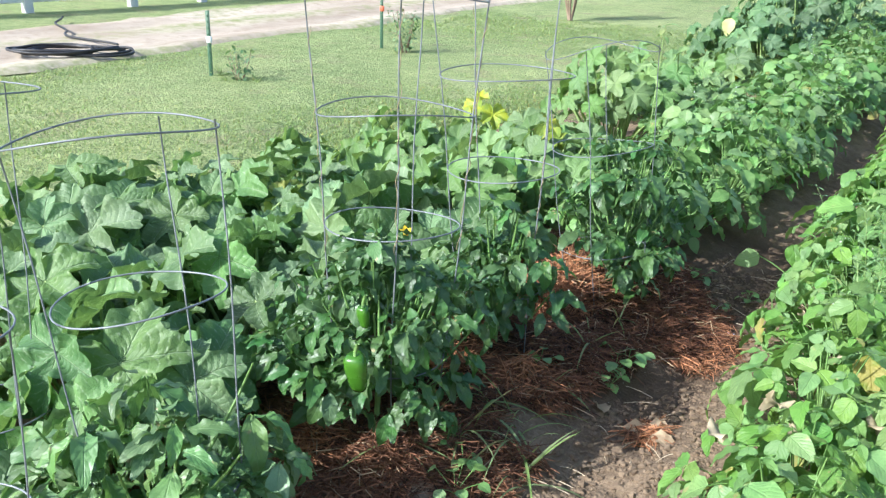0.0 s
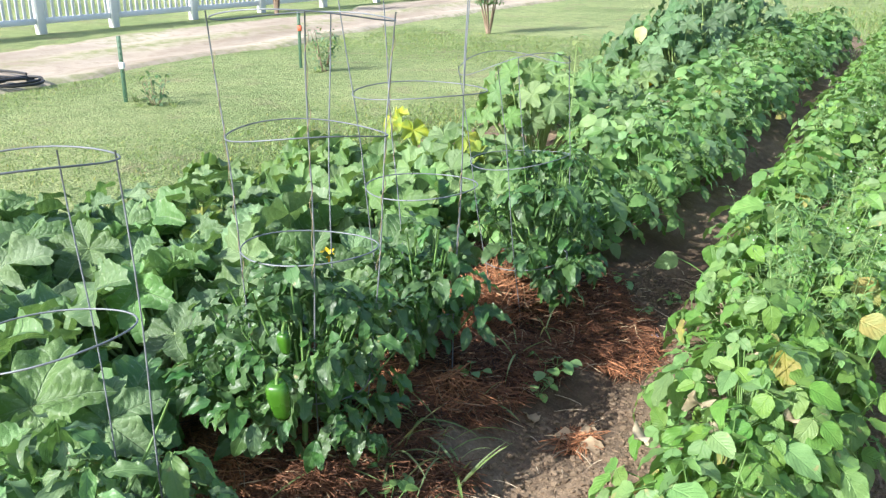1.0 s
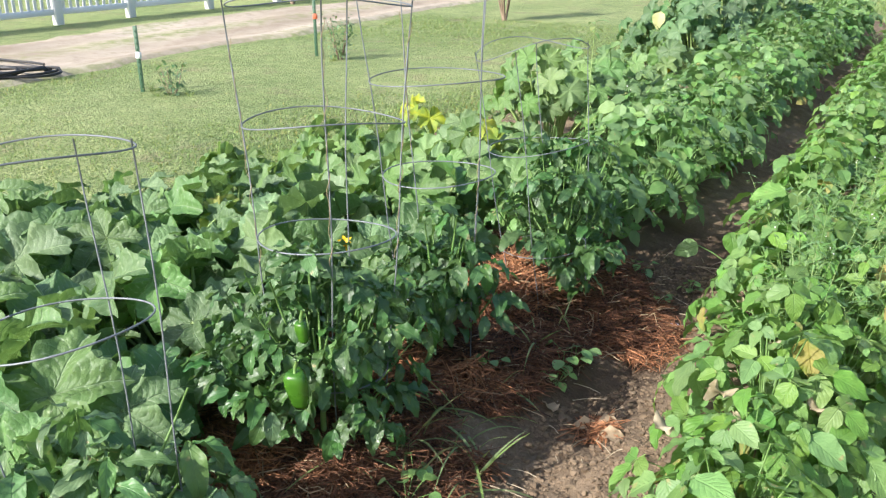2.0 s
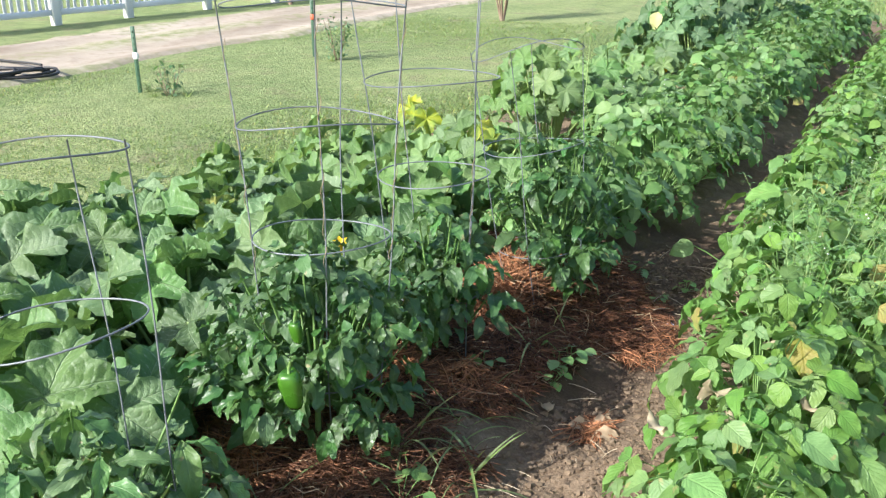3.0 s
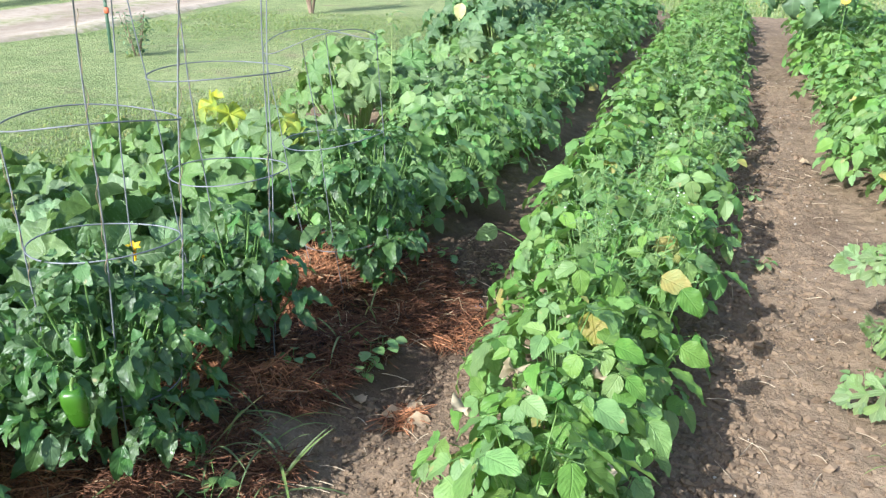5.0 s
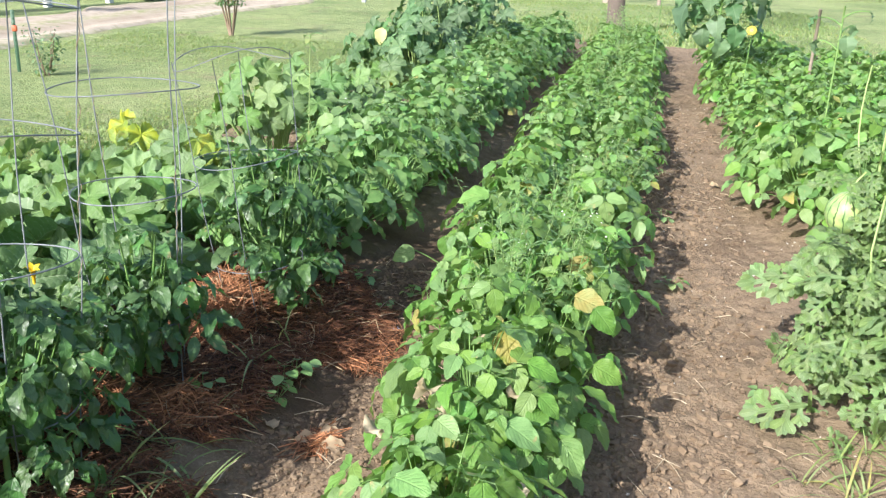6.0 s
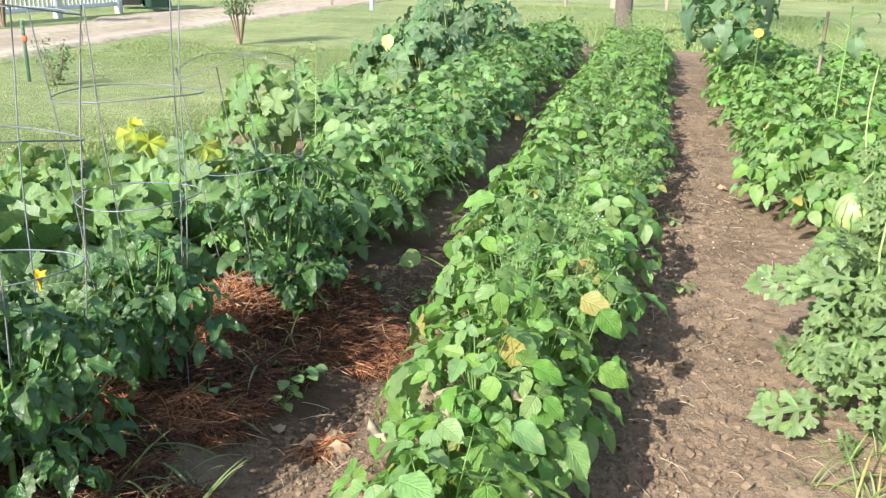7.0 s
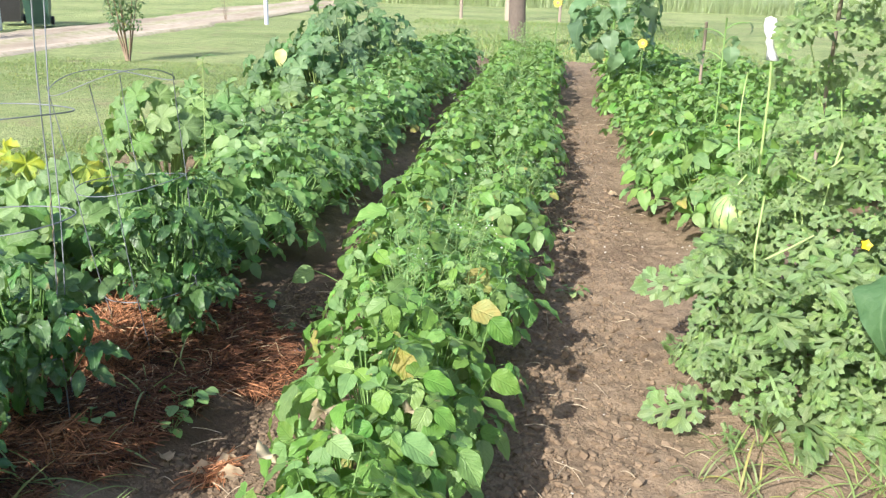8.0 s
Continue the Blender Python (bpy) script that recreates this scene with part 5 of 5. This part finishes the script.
for x, y, a in ((-0.42, 2.58, 0.3), (-0.36, 2.62, 0.6), (-0.5, 2.6, 2.2), (-0.33, 2.56, 0.2), (0.98, 6.2, 0.4)):
    z = float(soil_height(np.array([x]), np.array([y]))[0])
    ob = part("dry_leaf", one(blade(0.1, 0.055, 0.8, 7, 5, 0.5, 0.9, 0.006)), DRY)
    ob.matrix_basis = Matrix(mat4((x, y, z + 0.02), a, 0.15, 0.3).tolist())
    tagged(ob, "curled dry tan leaf lying on the mulch", "dry leaf", "dry leaves")


for x, y, z, a, s in ((-0.07, 2.21, 0.31, 1.0, 1.0), (0.05, 2.39, 0.34, 2.0, 1.1), (0.08, 2.28, 0.34, 0.2, 1.0), (0.25, 2.42, 0.35, 0.9, 0.9), (0.33, 2.12, 0.3, -0.9, 0.6), (-0.07, 3.1, 0.3, 0.3, 0.7), (0.12, 2.75, 0.34, 2.6, 0.7)):
    ob = part("withered_leaf", one(blade(0.09, 0.06, 0.7, 11, 7, 0.8, 2.0, 0.012)), PALE_DRY)
    ob.matrix_basis = Matrix(mat4((x, y, z), a, 0.3, uni(-0.5, 0.5), s).tolist())
    tagged(ob, "pale withered bean leaf curled up on the row", "dry leaf", "withered bean leaves")
def bean_shoot(x, y, z, foot, az):
    """One broad leaf held out of the row on a long stalk."""
    thing = new("bean_shoot")
    thing.matrix_basis = pose(*foot, float(soil_height(np.array([foot[0]]), np.array([foot[1]]))[0]))
    q = np.array([x - foot[0], y - foot[1], z])
    part("stem", one(tube(arc((0, 0, -0.02), q, 0.03, 6), (0.0035, 0.002), 5)), STEM, thing)
    part("leaf", one(blade(0.105, 0.078, 0.6, 11, 7, 0.12, 0.5, 0.005, ovate=(0.46, 0.9))), BEAN, thing, m=face(q, (0.15, -0.75, 0.6), az))
    return tagged(thing, "single broad bean leaf leaning out of the row", "bean plant", "bean shoots")


for x, y, z, foot, az in ((-0.26, 3.84, 0.23, (-0.08, 3.88), -1.2), (-0.36, 3.72, 0.2, (-0.1, 3.8), -2.3), (0.43, 2.95, 0.36, (0.36, 3.0), -0.9), (0.45, 2.78, 0.26, (0.36, 2.9), -0.5)):
    bean_shoot(x, y, z, foot, az)
for x, y, z, a in ((0.2, 2.66, 0.43, -1.4), (0.32, 3.35, 0.42, -0.9), (0.02, 4.3, 0.43, -1.8), (0.36, 3.05, 0.4, -0.4)):
    ob = part("yellowing_bean_leaf", one(blade(0.12, 0.09, 0.62, 9, 5, 0.2, 0.5, 0.006)), BEAN_BLOTCHED)
    ob.matrix_basis = Matrix(face((x, y, z), (-0.1, -0.6, 0.8), a).tolist())
    tagged(ob, "yellow bean leaf with brown blotches among green ones", "bean leaf", "yellowing bean leaves")


# ---- lawn things ----
def fence_post(x, y, h, tag=None):
    thing = new("garden_post")
    thing.matrix_basis = pose(x, y, -0.02, 0, 0, 20)
    g = Geo().add(box((0.038, 0.006, h + 0.25), (0, 0, h / 2 - 0.125), 0.001)).add(box((0.006, 0.034, h + 0.25), (0, 0.02, h / 2 - 0.125), 0.001))
    part("post", g, POST_PAINT, thing)
    for z in np.arange(0.08, h, 0.055):
        part("stud", one(box((0.012, 0.008, 0.016), (0, -0.007, float(z)), 0.001)), POST_PAINT, thing)
    if tag:
        part("clip", one(box((0.05, 0.03, 0.06), (0.01, -0.012, h * tag[0]), 0.006)), tag[1], thing, tag[2])
    return tagged(thing, "slim green steel garden post standing in the lawn", "post", "garden posts")


fence_post(-6.01, 5.81, 0.62, (0.58, VINYL, "small white plastic clip"))
fence_post(-5.98, 8.35, 0.66, (0.72, ORANGE, "orange plastic marker"))


def shrub(x, y, h, spread, n, leaf, name, label, category, stems=5, bare=0.2, woody=None, droop=0.7):
    thing = new(name)
    thing.matrix_basis = pose(x, y, -0.02)
    leaves = Geo()
    for k in range(stems):
        a = k * 6.283 / stems + uni(-0.4, 0.4)
        end = np.array([math.cos(a) * spread * uni(0.3, 1), math.sin(a) * spread * uni(0.3, 1), h * uni(0.75, 1)])
        line = arc((math.cos(a) * 0.02, math.sin(a) * 0.02, 0), end, -0.02, 8)
        part("stem", one(tube(line, (0.0025 + 0.01 * h, 0.0025), 5)), woody or WOODY, thing)
        for j in range(n // stems):
            f = uni(bare, 1)
            p = line[min(7, int(f * 7.99))] + rng.normal(0, spread * 0.22, 3)
            p[2] = max(p[2], h * bare * 0.8)
            leaves.add(blade(leaf, leaf * 0.5, 0.8, 4, 3, 0.2, droop), mat4(p, uni(0, 6.3), uni(-0.8, 0.8), uni(-0.5, 0.5), uni(0.7, 1.2)))
    tagged(part("foliage", leaves, SHRUB, thing), kind="stuff")
    return tagged(thing, label, category)


shrub(-5.66, 5.85, 0.32, 0.15, 84, 0.065, "berry_bush", "small sparse berry bush in the lawn by a post", "bush", 6, 0.15)
shrub(-5.6, 8.3, 0.5, 0.2, 280, 0.05, "berry_bush", "young leafy berry bush in the lawn by a post", "bush", 7, 0.2)
shrub(-5.85, 12.95, 1.5, 0.34, 1500, 0.06, "crape_myrtle", "young multi-stemmed tree with bare lower stems", "tree", 7, 0.4)
shrub(-10.7, 13.6, 2.2, 0.4, 900, 0.08, "crape_myrtle", "multi-stemmed tree with reddish bare trunks by the fence", "tree", 6, 0.55)
shrub(-8.0, 22.5, 0.6, 0.15, 40, 0.05, "sapling", "thin bare sapling in the mown lawn", "tree", 4, 0.5)
for x, y in ((-5.75, 5.75), (-5.95, 5.9), (-5.5, 5.9), (-5.6, 8.2)):
    t = grass_tuft(x, y, 30, 0.17, 0.012, "uncut grass round a post in the lawn")
    t.location.z = -0.02


def hose():
    """Loose flattened coils, and a free end trailing away over the track."""
    a = np.linspace(0, 2 * np.pi * 6.2, 300)
    lap = a / 6.283
    k = 0.8 + 0.16 * np.sin(a * 0.37) + 0.1 * np.sin(a * 1.31) + 0.06 * np.sin(a * 2.3 + 1)
    u, w = 0.58 * k * np.cos(a) + 0.06 * np.sin(lap * 2.1), 0.33 * k * np.sin(a) + 0.05 * np.cos(lap * 1.7)
    pts = np.stack([0.69 * u - 0.72 * w, 0.72 * u + 0.69 * w, 0.022 + 0.02 * (np.floor(lap) % 3) + 0.008 * np.sin(a * 3.1)], 1)
    ends = np.array([(-0.03, 0.62, 0.03), (-0.25, 0.64, 0.03), (-0.52, 0.62, 0.03), (-0.92, 0.6, 0.03), (-1.15, 0.72, 0.03), (-1.49, 0.93, 0.03), (-2.1, 1.2, 0.03), (-2.65, 1.64, 0.03)])
    f = np.linspace(0, 7, 40)
    tail = np.stack([np.interp(f, range(8), ends[:, c]) for c in range(3)], 1)
    tail[:, 0] += 0.03 * np.sin(f * 3)
    ob = part("garden_hose", Geo().add(tube(pts, 0.014, 6)).add(tube(tail, 0.014, 6)), HOSE)
    ob.matrix_basis = pose(-7.95, 5.6, 0.02)
    return tagged(ob, "black hose lying in loose coils at the track edge", "hose")


hose()


# ---- white picket fence ----
def picket_fence(x0, y0, turn, spans):
    """Panels of pickets between posts; spans: the distance from each post to the next."""
    thing = new("picket_fence")
    thing.matrix_basis = pose(x0, y0, 0.0, 0, 0, turn)
    post = one(box((0.13, 0.13, 1.3), (0, 0, 0.6), 0.01)).mesh("post", VINYL)
    cap = Geo()
    cap.add((np.array([[-0.085, -0.085, 1.25], [0.085, -0.085, 1.25], [0.085, 0.085, 1.25], [-0.085, 0.085, 1.25], [0, 0, 1.33]]), np.array([[0, 1, 4], [1, 2, 4], [2, 3, 4], [3, 0, 4], [0, 2, 1], [0, 3, 2]]), np.zeros((5, 2))))
    cap = cap.mesh("post_cap", VINYL, False)
    picket = one(box((0.02, 0.05, 1.02), (0.0, 0, 0.62), 0.004)).mesh("picket", VINYL)
    y = 0.0
    for step in (*spans, 0.0):
        part("post", post, None, thing, m=pose(0, y, 0))
        part("post_cap", cap, None, thing, m=pose(0, y, 0))
        if step:
            for z in (0.16, 1.06):
                part("rail", one(box((0.045, step - 0.13, 0.09), (0, step / 2, 0), 0.006)), VINYL, thing, m=pose(0, y, z))
            n = round((step - 0.13) / 0.115)
            for k in range(n):
                part("picket", picket, None, thing, m=pose(0.0, y + 0.065 + (k + 0.5) * (step - 0.13) / n, 0))
        y += step
    return tagged(thing, "white vinyl picket fence along the sandy track", "fence")


picket_fence(-12.06, 5.85, -5.0, (1.7, 1.7, 1.32, 1.68, 1.7, 1.82, 1.82))


def bin_thing(x, y, mat, h=1.0, name="wheeled_bin", label="dark green plastic wheeled bin beyond the track"):
    thing = new(name)
    thing.matrix_basis = pose(x, y, 0.0, 0, 0, 25)
    v = np.array([[sx * (0.22 + 0.06 * z), sy * (0.24 + 0.07 * z), 0.06 + h * 0.86 * z] for z in (0, 0.5, 1) for sx, sy in ((-1, -1), (1, -1), (1, 1), (-1, 1))])
    part("body", one((v, np.concatenate([grid_tris(3, 4, True), np.array([[0, 2, 1], [0, 3, 2]])]), np.zeros((12, 2)))), mat, thing, smooth=False)
    part("lid", one(box((0.62, 0.68, 0.07), (0, 0, h * 0.92 + 0.08), 0.02)), mat, thing)
    for s in (-1, 1):
        part("wheel", one(tube([(s * 0.25 - 0.03, 0.26, 0.1), (s * 0.25 + 0.03, 0.26, 0.1)], 0.1, 14)), HOSE, thing)
    return tagged(thing, label, "bin", "bins")


bin_thing(-10.75, 18.6, BIN_GREEN)
bin_thing(-11.6, 18.9, HOSE, 0.9, label="black plastic wheeled bin beyond the track")


def pole(x, y, r, h, mat, label, name="pole"):
    thing = new(name)
    thing.matrix_basis = pose(x, y, -0.1)
    part("shaft", one(tube([(0, 0, 0), (0, 0, h * 0.5), (0.0, 0, h)], (r, r * 0.9), 10)), mat, thing)
    part("top_cap", one(lump(r * 1.15, (1, 1, 0.4), 1, 0.0), mat4((0, 0, h))), mat, thing)
    return tagged(thing, label, "pole")


pole(-6.67, 21.8, 0.055, 2.4, GREY_METAL, "slim pale metal pole standing in the lawn")
pole(-0.95, 27.0, 0.12, 2.2, WOOD, "weathered wooden post at the field edge", "wooden_post")
pole(0.55, 27.3, 0.06, 2.2, WOOD, "slim wooden post at the field edge", "wooden_post")
pole(-2.4, 27.2, 0.05, 2.2, WOOD, "slim wooden post at the field edge", "wooden_post")


def tree(x, y, r, h):
    thing = new("tree")
    thing.matrix_basis = pose(x, y, -0.1)
    line = np.array([(0, 0, 0), (-0.03, 0, 0.35), (-0.06, 0, 1.2), (-0.12, 0.05, 2.4), (-0.1, 0, 3.6), (0.0, 0.1, h * 0.8)])
    part("trunk", one(tube(line, np.array([r * 1.25, r * 1.02, r * 0.95, r * 0.88, r * 0.7, r * 0.25]), 14)), BARK, thing)
    crown = Geo()
    for k in range(9):
        a = k * 2.4
        z = 2.9 + 0.35 * k
        end = np.array([math.cos(a) * uni(1.2, 2.2), math.sin(a) * uni(1.2, 2.2), z + uni(0.6, 1.4)])
        part("limb", one(tube(arc((-0.1, 0, z), end, -0.15, 7), (0.07, 0.015), 7)), BARK, thing)
        for j in range(420):
            p = end + rng.normal(0, 1, 3) * np.array([0.6, 0.6, 0.45]) - (end - np.array([0, 0, z])) * uni(0, 0.5)
            crown.add(blade(0.1, 0.06, 0.8, 3, 3, 0.2, 0.6), mat4(p, uni(0, 6.3), uni(-1, 0.6), uni(-0.5, 0.5)))
    tagged(part("crown", crown, SHRUB, thing), kind="stuff")
    return tagged(thing, "tree with a rough grey brown trunk past the rows", "tree")


tree(-0.2, 17.6, 0.165, 6.5)


def scrap(x, y):
    ob = part("plastic_scrap", one(blade(0.04, 0.025, 0.8, 5, 5, 0.4, 0.8, 0.005, 0.4)), plain_material("blue_plastic", (0.2, 0.28, 0.5), (0.5, 0.58, 0.75), 60.0, 0.4))
    ob.matrix_basis = Matrix(mat4((x, y, float(soil_height(np.array([x]), np.array([y]))[0]) + 0.008), 0.8, 0.3).tolist())
    return tagged(ob, "small crumpled blue and white plastic scrap", "litter")


scrap(-0.36, 3.42)
pole(1.94, 9.0, 0.016, 1.12, WOOD, "thin pale wooden stake among the far beans", "garden_stake")
